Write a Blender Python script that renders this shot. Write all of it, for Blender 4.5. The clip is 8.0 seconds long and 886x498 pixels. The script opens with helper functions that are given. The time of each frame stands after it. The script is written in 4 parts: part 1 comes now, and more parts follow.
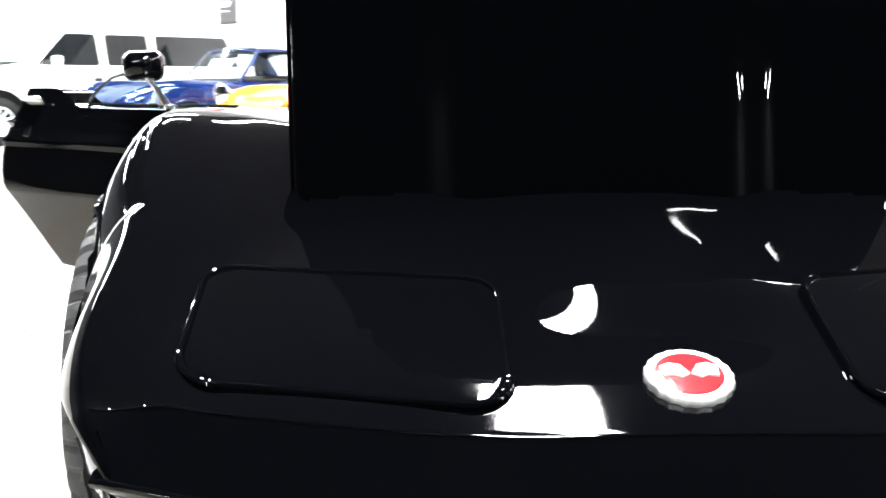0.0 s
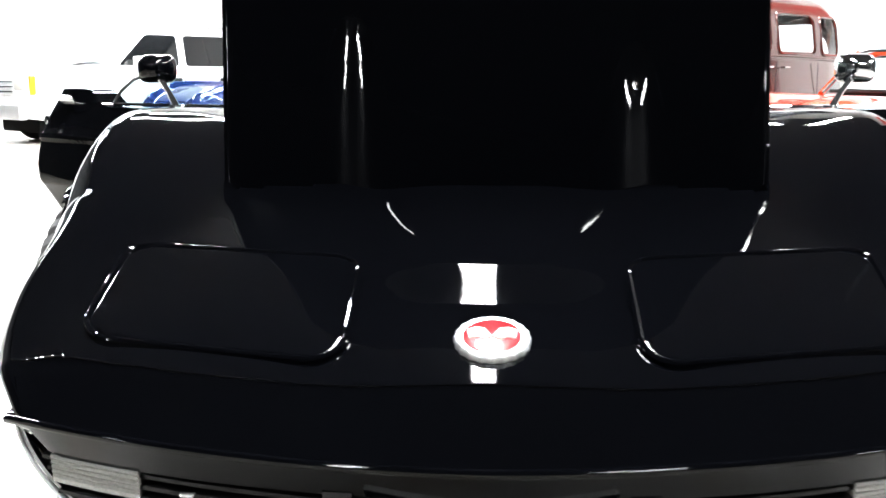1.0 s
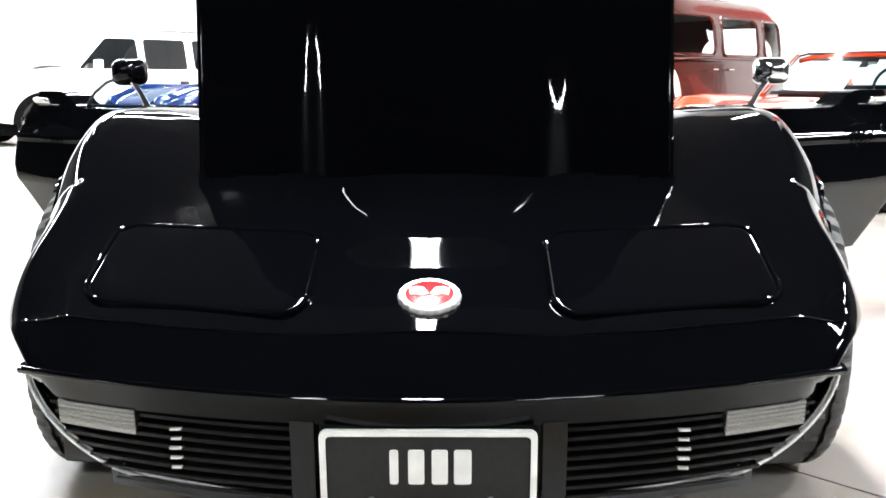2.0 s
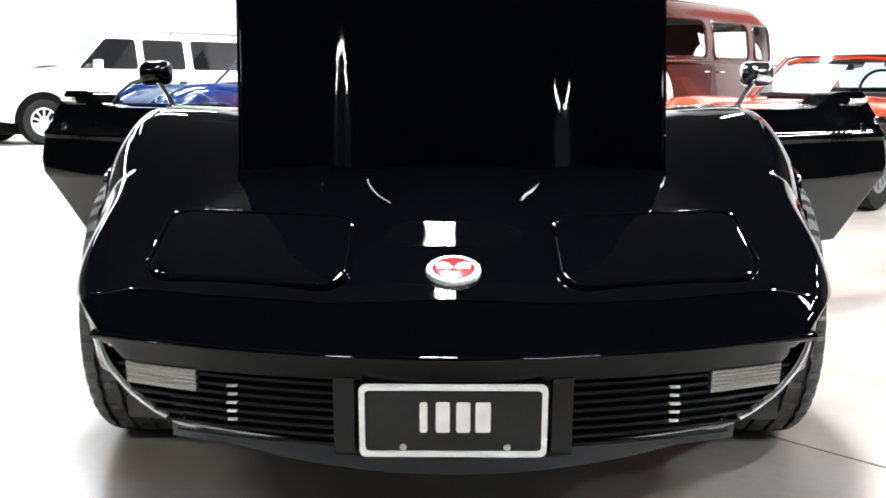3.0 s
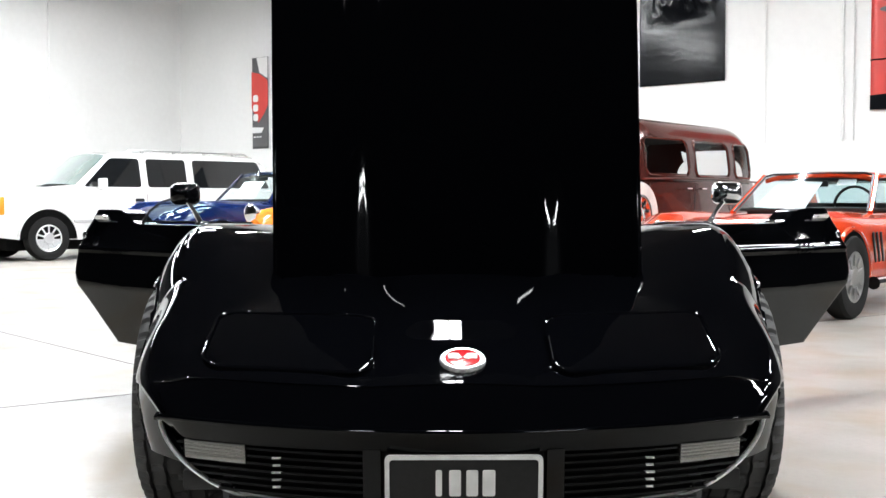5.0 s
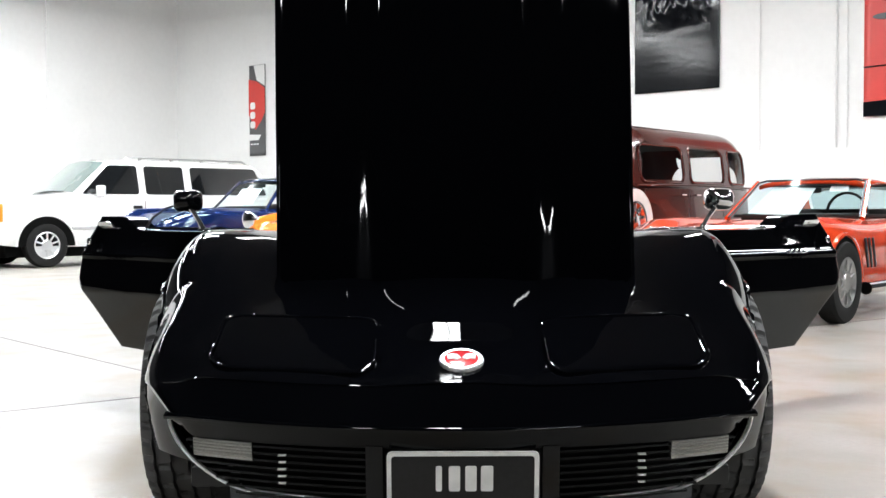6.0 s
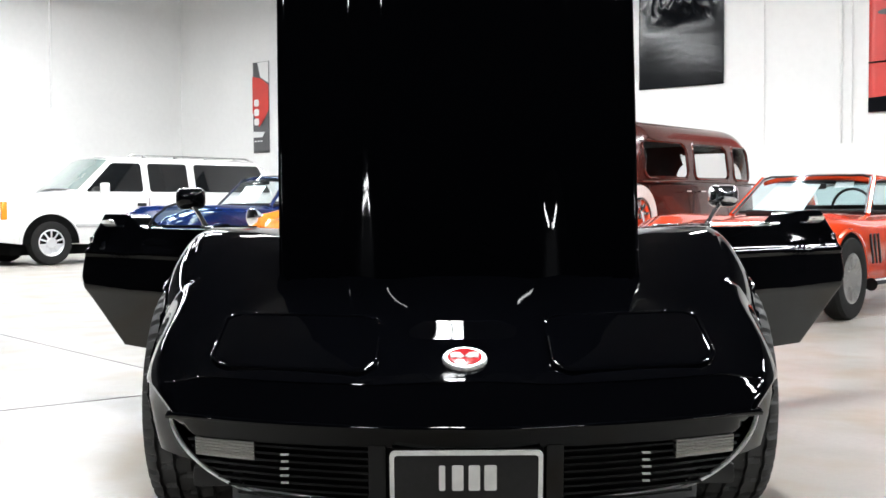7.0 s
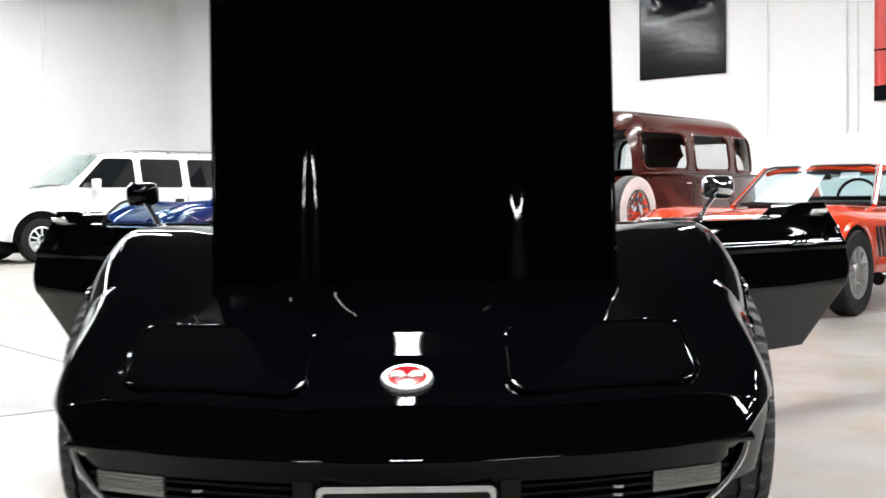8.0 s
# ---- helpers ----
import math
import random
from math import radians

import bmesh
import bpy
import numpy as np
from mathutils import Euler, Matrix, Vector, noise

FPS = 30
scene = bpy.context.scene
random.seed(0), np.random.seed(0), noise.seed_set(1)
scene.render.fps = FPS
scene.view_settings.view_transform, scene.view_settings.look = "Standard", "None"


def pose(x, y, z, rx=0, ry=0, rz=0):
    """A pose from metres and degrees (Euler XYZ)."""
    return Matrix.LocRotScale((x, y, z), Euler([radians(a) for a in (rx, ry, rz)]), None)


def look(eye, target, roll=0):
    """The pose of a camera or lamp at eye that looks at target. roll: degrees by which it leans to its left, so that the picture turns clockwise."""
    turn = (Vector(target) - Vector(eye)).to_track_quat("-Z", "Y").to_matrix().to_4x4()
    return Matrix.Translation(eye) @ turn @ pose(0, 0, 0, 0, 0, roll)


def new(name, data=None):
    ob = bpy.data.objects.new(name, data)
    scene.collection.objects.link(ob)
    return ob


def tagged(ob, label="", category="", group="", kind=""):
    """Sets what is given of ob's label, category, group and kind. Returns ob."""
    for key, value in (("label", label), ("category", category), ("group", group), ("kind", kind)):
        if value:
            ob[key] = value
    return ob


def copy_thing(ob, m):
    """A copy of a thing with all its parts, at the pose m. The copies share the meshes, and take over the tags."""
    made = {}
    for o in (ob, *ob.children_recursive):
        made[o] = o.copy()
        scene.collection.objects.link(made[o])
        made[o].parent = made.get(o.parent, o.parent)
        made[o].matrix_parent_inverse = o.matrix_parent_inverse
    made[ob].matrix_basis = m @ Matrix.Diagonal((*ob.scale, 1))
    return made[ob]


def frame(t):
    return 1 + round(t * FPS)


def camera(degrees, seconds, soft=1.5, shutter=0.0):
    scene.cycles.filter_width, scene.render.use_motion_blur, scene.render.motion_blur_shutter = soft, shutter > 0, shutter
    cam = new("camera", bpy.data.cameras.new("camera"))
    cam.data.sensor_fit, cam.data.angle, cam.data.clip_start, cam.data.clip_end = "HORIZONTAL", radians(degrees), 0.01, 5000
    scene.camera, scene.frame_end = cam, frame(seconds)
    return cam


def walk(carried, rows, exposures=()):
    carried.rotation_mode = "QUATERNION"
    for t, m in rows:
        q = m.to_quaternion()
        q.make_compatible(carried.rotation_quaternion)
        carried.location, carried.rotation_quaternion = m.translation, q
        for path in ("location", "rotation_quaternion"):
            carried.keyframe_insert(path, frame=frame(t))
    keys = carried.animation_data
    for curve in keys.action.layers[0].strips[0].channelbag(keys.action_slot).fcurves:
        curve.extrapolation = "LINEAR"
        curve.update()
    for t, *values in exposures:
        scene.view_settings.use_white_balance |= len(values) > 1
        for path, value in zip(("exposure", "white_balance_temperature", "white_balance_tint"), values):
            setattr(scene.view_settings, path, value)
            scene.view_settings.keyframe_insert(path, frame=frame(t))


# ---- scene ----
cam = camera(43.2, 8.0, shutter=0.5)
PATH = [
    (0, (-0.314, -1.049, 0.894), (-0.255, 0.929, 0.606), -0.2),
    (0.5, (-0.123, -1.127, 0.9), (-0.226, 0.848, 0.608), -0.4),
    (1, (0.003, -1.281, 0.899), (-0.09, 0.696, 0.612), -0.0),
    (1.5, (0.043, -1.44, 0.901), (-0.035, 0.538, 0.616), 0.2),
    (1.7, (0.048, -1.503, 0.899), (-0.004, 0.476, 0.615), 0.0),
    (2.8, (0.0, -1.81, 0.894), (0.0, 0.17, 0.614), 0.0),
    (3, (-0.01, -1.862, 0.896), (-0.019, 0.118, 0.615), 0.1),
    (3.5, (-0.016, -2.025, 0.891), (-0.072, -0.038, 0.669), -0.4),
    (4, (-0.026, -2.125, 0.902), (-0.06, -0.131, 0.76), -0.1),
    (4.5, (-0.04, -2.218, 0.904), (-0.031, -0.22, 0.812), -0.1),
    (5, (-0.049, -2.279, 0.906), (-0.044, -0.28, 0.829), -0.1),
    (6.5, (-0.057, -2.393, 0.904), (-0.043, -0.394, 0.841), -0.2),
    (7, (-0.053, -2.359, 0.907), (-0.049, -0.36, 0.836), -0.3),
    (7.5, (-0.029, -2.212, 0.911), (-0.052, -0.214, 0.831), -0.6),
    (8, (0.08, -2.004, 0.909), (0.074, -0.006, 0.827), -0.7),
]
walk(cam, [(t, look(eye, target, roll)) for t, eye, target, roll in PATH], exposures=((0, 1.65), (0.5, 1.5), (1.5, 1.3), (3.0, 1.0), (3.5, 0.82), (4.0, 0.55), (4.5, 0.3), (5.0, 0.18), (8.0, 0.12)))

# ---- light ----
# the hall is turned by TURN degrees against the black car; W_AX runs along its long wall, N_AX towards it
TURN = -40.0
W_AX = Vector((math.cos(radians(40)), -math.sin(radians(40)), 0))
N_AX = Vector((math.sin(radians(40)), math.cos(radians(40)), 0))


def hall(w, n, z=0.0):
    """World place of a point w metres along the long wall, n metres towards it."""
    return W_AX * w + N_AX * n + Vector((0, 0, z))


world = bpy.data.worlds.new("world")
scene.world = world
world.use_nodes = True
world.node_tree.nodes["Background"].inputs[0].default_value = (0.6, 0.65, 0.75, 1)
world.node_tree.nodes["Background"].inputs[1].default_value = 0.02
LAMP_STRENGTH = 125.0


# ---- materials ----
def material(name, colour, rough=0.5, metal=0.0, coat=0.0, spec=0.5, grain=0.0, grain_scale=40.0, stain=0.0, stain_scale=2.0,
             bump=0.0, bump_scale=80.0, rough_var=0.0, tint=None, coat_rough=0.03):
    m = bpy.data.materials.new(name)
    m.use_nodes = True
    nt = m.node_tree
    p = nt.nodes["Principled BSDF"]
    p.inputs["Base Color"].default_value = (*colour, 1)
    p.inputs["Roughness"].default_value = rough
    p.inputs["Metallic"].default_value = metal
    p.inputs["Coat Weight"].default_value = coat
    p.inputs["Coat Roughness"].default_value = coat_rough
    p.inputs["Specular IOR Level"].default_value = spec
    co = nt.nodes.new("ShaderNodeTexCoord")

    def tex(scale, detail=4.0):
        n = nt.nodes.new("ShaderNodeTexNoise")
        n.inputs["Scale"].default_value, n.inputs["Detail"].default_value = scale, detail
        nt.links.new(co.outputs["Object"], n.inputs["Vector"])
        return n

    if grain or stain:
        last = None
        for amount, scale, other in ((stain, stain_scale, tint), (grain, grain_scale, None)):
            if not amount:
                continue
            n = tex(scale, 6.0)
            ramp = nt.nodes.new("ShaderNodeMapRange")
            ramp.inputs["From Min"].default_value, ramp.inputs["From Max"].default_value = 0.35, 0.7
            ramp.inputs["To Min"].default_value, ramp.inputs["To Max"].default_value = 0.0, amount
            nt.links.new(n.outputs["Fac"], ramp.inputs["Value"])
            mix = nt.nodes.new("ShaderNodeMix")
            mix.data_type = "RGBA"
            nt.links.new(ramp.outputs["Result"], mix.inputs["Factor"])
            if last:
                nt.links.new(last, mix.inputs["A"])
            else:
                mix.inputs["A"].default_value = (*colour, 1)
            dark = other or tuple(c * 0.45 for c in colour)
            mix.inputs["B"].default_value = (*dark, 1)
            last = mix.outputs["Result"]
        nt.links.new(last, p.inputs["Base Color"])
    if rough_var:
        n = tex(6.0, 8.0)
        ramp = nt.nodes.new("ShaderNodeMapRange")
        ramp.inputs["From Min"].default_value, ramp.inputs["From Max"].default_value = 0.4, 0.75
        ramp.inputs["To Min"].default_value, ramp.inputs["To Max"].default_value = rough, rough + rough_var
        nt.links.new(n.outputs["Fac"], ramp.inputs["Value"])
        nt.links.new(ramp.outputs["Result"], p.inputs["Roughness"])
    if bump:
        n = tex(bump_scale, 3.0)
        b = nt.nodes.new("ShaderNodeBump")
        b.inputs["Strength"].default_value, b.inputs["Distance"].default_value = bump, 0.01
        nt.links.new(n.outputs["Fac"], b.inputs["Height"])
        nt.links.new(b.outputs["Normal"], p.inputs["Normal"])
    return m


def glowing(name, colour, strength):
    m = material(name, (0.8, 0.8, 0.8))
    p = m.node_tree.nodes["Principled BSDF"]
    p.inputs["Emission Color"].default_value = (*colour, 1)
    p.inputs["Emission Strength"].default_value = strength
    return m


def glassy(name, tint, edge=0.8, rough=0.02):
    """Thin clear glass: mostly seen through, with a gloss that grows at the edge of view."""
    m = bpy.data.materials.new(name)
    m.use_nodes = True
    nt = m.node_tree
    nt.nodes.clear()
    out, mix = nt.nodes.new("ShaderNodeOutputMaterial"), nt.nodes.new("ShaderNodeMixShader")
    clear, gloss, fres = nt.nodes.new("ShaderNodeBsdfTransparent"), nt.nodes.new("ShaderNodeBsdfGlossy"), nt.nodes.new("ShaderNodeLayerWeight")
    clear.inputs["Color"].default_value = (*tint, 1)
    gloss.inputs["Roughness"].default_value = rough
    power = nt.nodes.new("ShaderNodeMath")
    power.operation = "POWER"
    power.inputs[1].default_value = 5.5
    span = nt.nodes.new("ShaderNodeMapRange")
    span.inputs["To Min"].default_value, span.inputs["To Max"].default_value = 0.02, edge
    nt.links.new(fres.outputs["Facing"], power.inputs[0])
    nt.links.new(power.outputs[0], span.inputs["Value"])
    nt.links.new(span.outputs[0], mix.inputs[0])
    nt.links.new(clear.outputs[0], mix.inputs[1])
    nt.links.new(gloss.outputs[0], mix.inputs[2])
    nt.links.new(mix.outputs[0], out.inputs[0])
    return m


BLACK = material("black_paint", (0.001, 0.0011, 0.0016), 0.02, spec=0.21, rough_var=0.03, bump=0.003, bump_scale=140)
BLACK_TRIM = material("black_trim", (0.008, 0.008, 0.009), 0.42, grain=0.4, bump=0.05, bump_scale=300)
SATIN = material("satin_black", (0.005, 0.005, 0.005), 0.25, coat=0.1, grain=0.3, grain_scale=60, bump=0.02, bump_scale=60)
DAM = material("air_dam_rubber", (0.03, 0.034, 0.042), 0.38, stain=0.5, stain_scale=9, grain=0.3, grain_scale=120)
RUBBER = material("tyre_rubber", (0.055, 0.055, 0.056), 0.6, stain=0.5, stain_scale=7, tint=(0.05, 0.05, 0.05), bump=0.1, bump_scale=200)
CHROME = material("chrome", (0.82, 0.83, 0.85), 0.06, metal=1.0, rough_var=0.1)
DULL_METAL = material("dull_metal", (0.5, 0.5, 0.5), 0.3, metal=1.0, rough_var=0.15)
SILVER = material("bright_silver", (0.85, 0.85, 0.86), 0.42, metal=1.0, grain=0.2, grain_scale=200)
STEEL = material("painted_steel", (0.42, 0.42, 0.42), 0.45, grain=0.3)
LENS_CLEAR = material("clear_lens", (0.36, 0.35, 0.33), 0.15, coat=0.6, grain=0.4, grain_scale=220)
PLATE_BLACK = material("plate_black", (0.012, 0.012, 0.013), 0.4, spec=0.25, grain=0.4, grain_scale=90)
PLATE_WHITE = material("plate_white", (0.75, 0.75, 0.73), 0.45, stain=0.3, stain_scale=30)
EMBLEM_RED = material("emblem_red", (0.55, 0.015, 0.02), 0.2, coat=1.0, stain=0.2, stain_scale=60)
EMBLEM_WHITE = material("emblem_white", (0.8, 0.8, 0.8), 0.25, coat=0.6)
WHITE_PAINT = material("white_car_paint", (0.8, 0.8, 0.79), 0.2, coat=0.8, stain=0.12, stain_scale=1.5)
MAROON = material("brown_red_paint", (0.066, 0.012, 0.008), 0.25, coat=0.5, stain=0.35, stain_scale=2.0)
ORANGE_RED = material("orange_red_paint", (0.72, 0.055, 0.012), 0.18, coat=0.9, stain=0.15, stain_scale=3)
ORANGE = material("orange_paint", (0.8, 0.2, 0.02), 0.2, coat=0.9, stain=0.15, stain_scale=3)
BLUE = material("blue_paint", (0.004, 0.014, 0.08), 0.15, coat=0.6, stain=0.12, stain_scale=3)
TINTED = material("tinted_glass", (0.008, 0.009, 0.01), 0.03, coat=1.0)
CAR_GLASS = glassy("car_glass", (0.8, 0.89, 0.9), 0.5, 0.12)
OLD_GLASS = glassy("flat_old_glass", (0.85, 0.85, 0.85), 0.12, 0.05)
TYRE_DARK = material("dark_tyre_rubber", (0.012, 0.012, 0.012), 0.75, spec=0.2, stain=0.4, stain_scale=8)
# dull black for painted shade in arches and below the truck, and the hood's back
MATTE_SHADE = material("wheel_well", (0.004, 0.004, 0.004), 0.95, spec=0.05, grain=0.4)
INTERIOR = material("dark_interior", (0.02, 0.018, 0.017), 0.7, grain=0.5)
TAN = material("tan_upholstery", (0.2, 0.15, 0.1), 0.75, grain=0.4)
AMBER = material("amber_lens", (0.9, 0.28, 0.02), 0.2, coat=0.8, grain=0.2, grain_scale=150)
WHITEWALL = material("whitewall", (0.75, 0.73, 0.68), 0.5, stain=0.2, stain_scale=20)
PAPER = material("paper_sheet", (0.8, 0.8, 0.8), 0.6, grain=0.1)
WALL_WHITE = material("wall_white", (0.82, 0.82, 0.81), 0.6, stain=0.08, stain_scale=0.7, grain=0.05, grain_scale=8, bump=0.02, bump_scale=60)
WALL_DARK = material("wall_dark", (0.02, 0.02, 0.022), 0.8, stain=0.4, stain_scale=0.6)
CEILING = material("ceiling_dark", (0.01, 0.01, 0.011), 0.85, stain=0.3, stain_scale=0.5)
VINYL_BLACK = material("black_vinyl", (0.004, 0.0045, 0.006), 0.14, spec=0.25, bump=0.08, bump_scale=14)
VINYL_RED = material("red_vinyl", (0.62, 0.045, 0.035), 0.35, stain=0.25, stain_scale=1.6)
VINYL_GREY = material("grey_vinyl", (0.1, 0.1, 0.105), 0.4, stain=0.4, stain_scale=3)
LAMP_GLOW = glowing("lamp_diffuser", (0.95, 0.98, 1.0), LAMP_STRENGTH)


def concrete():
    m = material("polished_concrete", (0.5, 0.485, 0.455), 0.16)
    nt = m.node_tree
    p = nt.nodes["Principled BSDF"]
    co = nt.nodes.new("ShaderNodeTexCoord")

    def noise_node(scale, detail, distort=0.0):
        n = nt.nodes.new("ShaderNodeTexNoise")
        n.inputs["Scale"].default_value, n.inputs["Detail"].default_value, n.inputs["Distortion"].default_value = scale, detail, distort
        nt.links.new(co.outputs["Object"], n.inputs["Vector"])
        return n.outputs["Fac"]

    def spread(value, a, b, lo, hi):
        r = nt.nodes.new("ShaderNodeMapRange")
        for key, v in zip(("From Min", "From Max", "To Min", "To Max"), (a, b, lo, hi)):
            r.inputs[key].default_value = v
        nt.links.new(value, r.inputs["Value"])
        return r.outputs["Result"]

    def over(base, colour, factor):
        mix = nt.nodes.new("ShaderNodeMix")
        mix.data_type = "RGBA"
        if isinstance(base, tuple):
            mix.inputs["A"].default_value = (*base, 1)
        else:
            nt.links.new(base, mix.inputs["A"])
        mix.inputs["B"].default_value = (*colour, 1)
        nt.links.new(factor, mix.inputs["Factor"])
        return mix.outputs["Result"]

    c = over((0.36, 0.351, 0.333), (0.22, 0.2, 0.163), spread(noise_node(0.9, 5, 0.2), 0.36, 0.75, 0, 0.8))
    c = over(c, (0.25, 0.165, 0.07), spread(noise_node(2.3, 5, 0.2), 0.48, 0.8, 0, 0.75))
    c = over(c, (0.26, 0.25, 0.235), spread(noise_node(38, 5), 0.45, 0.75, 0, 0.4))
    nt.links.new(c, p.inputs["Base Color"])
    nt.links.new(spread(noise_node(1.7, 4, 0.2), 0.3, 0.75, 0.28, 0.42), p.inputs["Roughness"])
    return m


CONCRETE = concrete()
JOINT = material("joint_filler", (0.2, 0.19, 0.18), 0.7, grain=0.4)


# ---- mesh helpers ----
def thing(name, label, category, m=None, group="", kind=""):
    ob = new(name)
    ob.empty_display_size = 0.1
    if m is not None:
        ob.matrix_world = m
    return tagged(ob, label, category, group, kind)


def part(name, bm, mat, parent=None, label="", smooth=30, m=None):
    """Links a bmesh as one mesh object under a thing or a part."""
    bmesh.ops.recalc_face_normals(bm, faces=bm.faces)
    me = bpy.data.meshes.new(name)
    bm.to_mesh(me)
    bm.free()
    if smooth:
        me.polygons.foreach_set("use_smooth", [True] * len(me.polygons))
        me.set_sharp_from_angle(angle=radians(smooth))
    me.materials.append(mat)
    ob = new(name, me)
    ob.parent = parent
    if m is not None:
        ob.matrix_basis = m
    return tagged(ob, label)


def again(ob, m, parent=None):
    """The same mesh once more, as an object of its own."""
    o = new(ob.name.split(".")[0], ob.data)
    o.parent = parent or ob.parent
    o.matrix_basis = m
    return tagged(o, ob.get("label", ""))


def grid(rows, closed=False, bm=None):
    """A surface through rows of points, all of one length."""
    bm = bm or bmesh.new()
    vs = [[bm.verts.new(p) for p in r] for r in rows]
    n = len(rows[0])
    for a, b in zip(vs, vs[1:]):
        for i in range(n if closed else n - 1):
            j = (i + 1) % n
            bm.faces.new((a[i], a[j], b[j], b[i]))
    return bm


def capped(rows, bm=None):
    """A closed tube through rings of points, with its ends shut."""
    bm = grid(rows, True, bm)
    bm.verts.ensure_lookup_table()
    n, total = len(rows[0]), len(bm.verts)
    first = total - n * len(rows)
    bm.faces.new([bm.verts[first + i] for i in range(n)])
    bm.faces.new([bm.verts[total - n + i] for i in range(n)])
    return bm


def box(size, at=(0, 0, 0), bevel=0.0, turn=None, bm=None):
    bm = bm or bmesh.new()
    m = Matrix.Translation(at) @ (turn or Matrix()) @ Matrix.Diagonal((*size, 1))
    got = bmesh.ops.create_cube(bm, size=1.0, matrix=m)
    if bevel:
        edges = list({e for v in got["verts"] for e in v.link_edges})
        bmesh.ops.bevel(bm, geom=edges, offset=bevel, segments=2, affect="EDGES", profile=0.6)
    return bm


def tube(points, radius, sides=10, bm=None):
    """A round bar along points; radius may be a list."""
    pts = [Vector(p) for p in points]
    rad = radius if isinstance(radius, (list, tuple)) else [radius] * len(pts)
    rows = []
    for i, p in enumerate(pts):
        d = (pts[min(i + 1, len(pts) - 1)] - pts[max(i - 1, 0)]).normalized()
        q = d.to_track_quat("Z", "Y")
        rows.append([p + q @ Vector((rad[i] * math.cos(2 * math.pi * k / sides), rad[i] * math.sin(2 * math.pi * k / sides), 0)) for k in range(sides)])
    return capped(rows, bm)


def spun(profile, sides=40, bm=None):
    """A closed body turned round the x axis, from (x, radius) pairs."""
    rows = []
    for k in range(sides + 1):
        a = 2 * math.pi * k / sides
        rows.append([Vector((x, r * math.sin(a), r * math.cos(a))) for x, r in profile])
    bm = grid(rows, False, bm)
    bmesh.ops.remove_doubles(bm, verts=bm.verts, dist=1e-5)
    return bm


def slab(outline, y0, y1, bevel=0.0, bm=None):
    """A plate with an outline in x and z, between y0 and y1."""
    bm = bm or bmesh.new()
    a = [bm.verts.new((x, y0, z)) for x, z in outline]
    b = [bm.verts.new((x, y1, z)) for x, z in outline]
    n = len(outline)
    faces = [bm.faces.new(a), bm.faces.new(b[::-1])]
    for i in range(n):
        faces.append(bm.faces.new((a[i], b[i], b[(i + 1) % n], a[(i + 1) % n])))
    if bevel:
        rim = [e for e in set(faces[0].edges) | set(faces[1].edges)]
        bmesh.ops.bevel(bm, geom=rim, offset=bevel, segments=2, affect="EDGES", profile=0.6)
    return bm


def round_rect(w, h, r, steps=6, cx=0.0, cz=0.0):
    out = []
    for sx, sz, a0 in ((1, 1, 0), (-1, 1, 90), (-1, -1, 180), (1, -1, 270)):
        for k in range(steps + 1):
            a = radians(a0 + 90 * k / steps)
            out.append((cx + sx * (w / 2 - r) + r * math.cos(a), cz + sz * (h / 2 - r) + r * math.sin(a)))
    return out


def lerp(a, b, f):
    return a + (b - a) * f


def step(x, a, b):
    f = min(1.0, max(0.0, (x - a) / (b - a)))
    return f * f * f * (f * (6 * f - 15) + 10)


def smooth_table(xs, ys, sigma):
    """A very smooth curve near a few points: straight runs, rounded off over sigma."""
    grid_x = np.linspace(xs[0] - 1, xs[-1] + 1, 2400)
    raw = np.interp(grid_x, xs, ys)
    raw[grid_x < xs[0]] = ys[0] + (grid_x[grid_x < xs[0]] - xs[0]) * (ys[1] - ys[0]) / (xs[1] - xs[0])
    h = grid_x[1] - grid_x[0]
    k = np.arange(-int(4 * sigma / h) - 1, int(4 * sigma / h) + 2) * h
    kern = np.exp(-(k / sigma) ** 2 / 2)
    pad = len(k) // 2
    soft = np.convolve(np.pad(raw, pad, mode="edge"), kern / kern.sum(), mode="valid")
    return lambda x: float(np.interp(x, grid_x, soft))


# ---- the hall ----
LONG_N = 15.5     # the long white wall
LEFT_W = -21.5    # the wall beyond the white car
RIGHT_W = 27.0
BACK_N = -24.0
TOP = 7.6
AX = Matrix.Rotation(radians(-40), 4, "Z")


def hall_box(name, w0, w1, n0, n1, z0, z1, mat):
    bm = box((w1 - w0, n1 - n0, z1 - z0), ((w0 + w1) / 2, (n0 + n1) / 2, (z0 + z1) / 2))
    return tagged(part(name, bm, mat, smooth=0, m=AX), kind="structure")


tagged(hall_box("floor", LEFT_W - 0.2, RIGHT_W + 0.2, BACK_N - 0.2, LONG_N + 0.2, -0.2, 0, CONCRETE), "polished pale concrete floor with tan stains", "floor")
tagged(hall_box("wall_north", LEFT_W, -0.5, LONG_N, LONG_N + 0.2, 0, TOP, WALL_WHITE), "white painted wall of the showroom", "wall")
tagged(hall_box("wall_west", LEFT_W - 0.2, LEFT_W, 7.0, LONG_N + 0.2, 0, TOP, WALL_WHITE), "white painted wall of the showroom", "wall")
# unseen walls, added dark so that the black paint mirrors no white
tagged(hall_box("wall_northeast", -0.5, RIGHT_W, LONG_N, LONG_N + 0.2, 0, TOP, WALL_DARK), "unseen wall, added dark for the reflections in the black paint", "wall")
tagged(hall_box("wall_southwest", LEFT_W - 0.2, LEFT_W, BACK_N, 7.0, 0, TOP, WALL_DARK), "unseen wall, added dark for the reflections in the black paint", "wall")
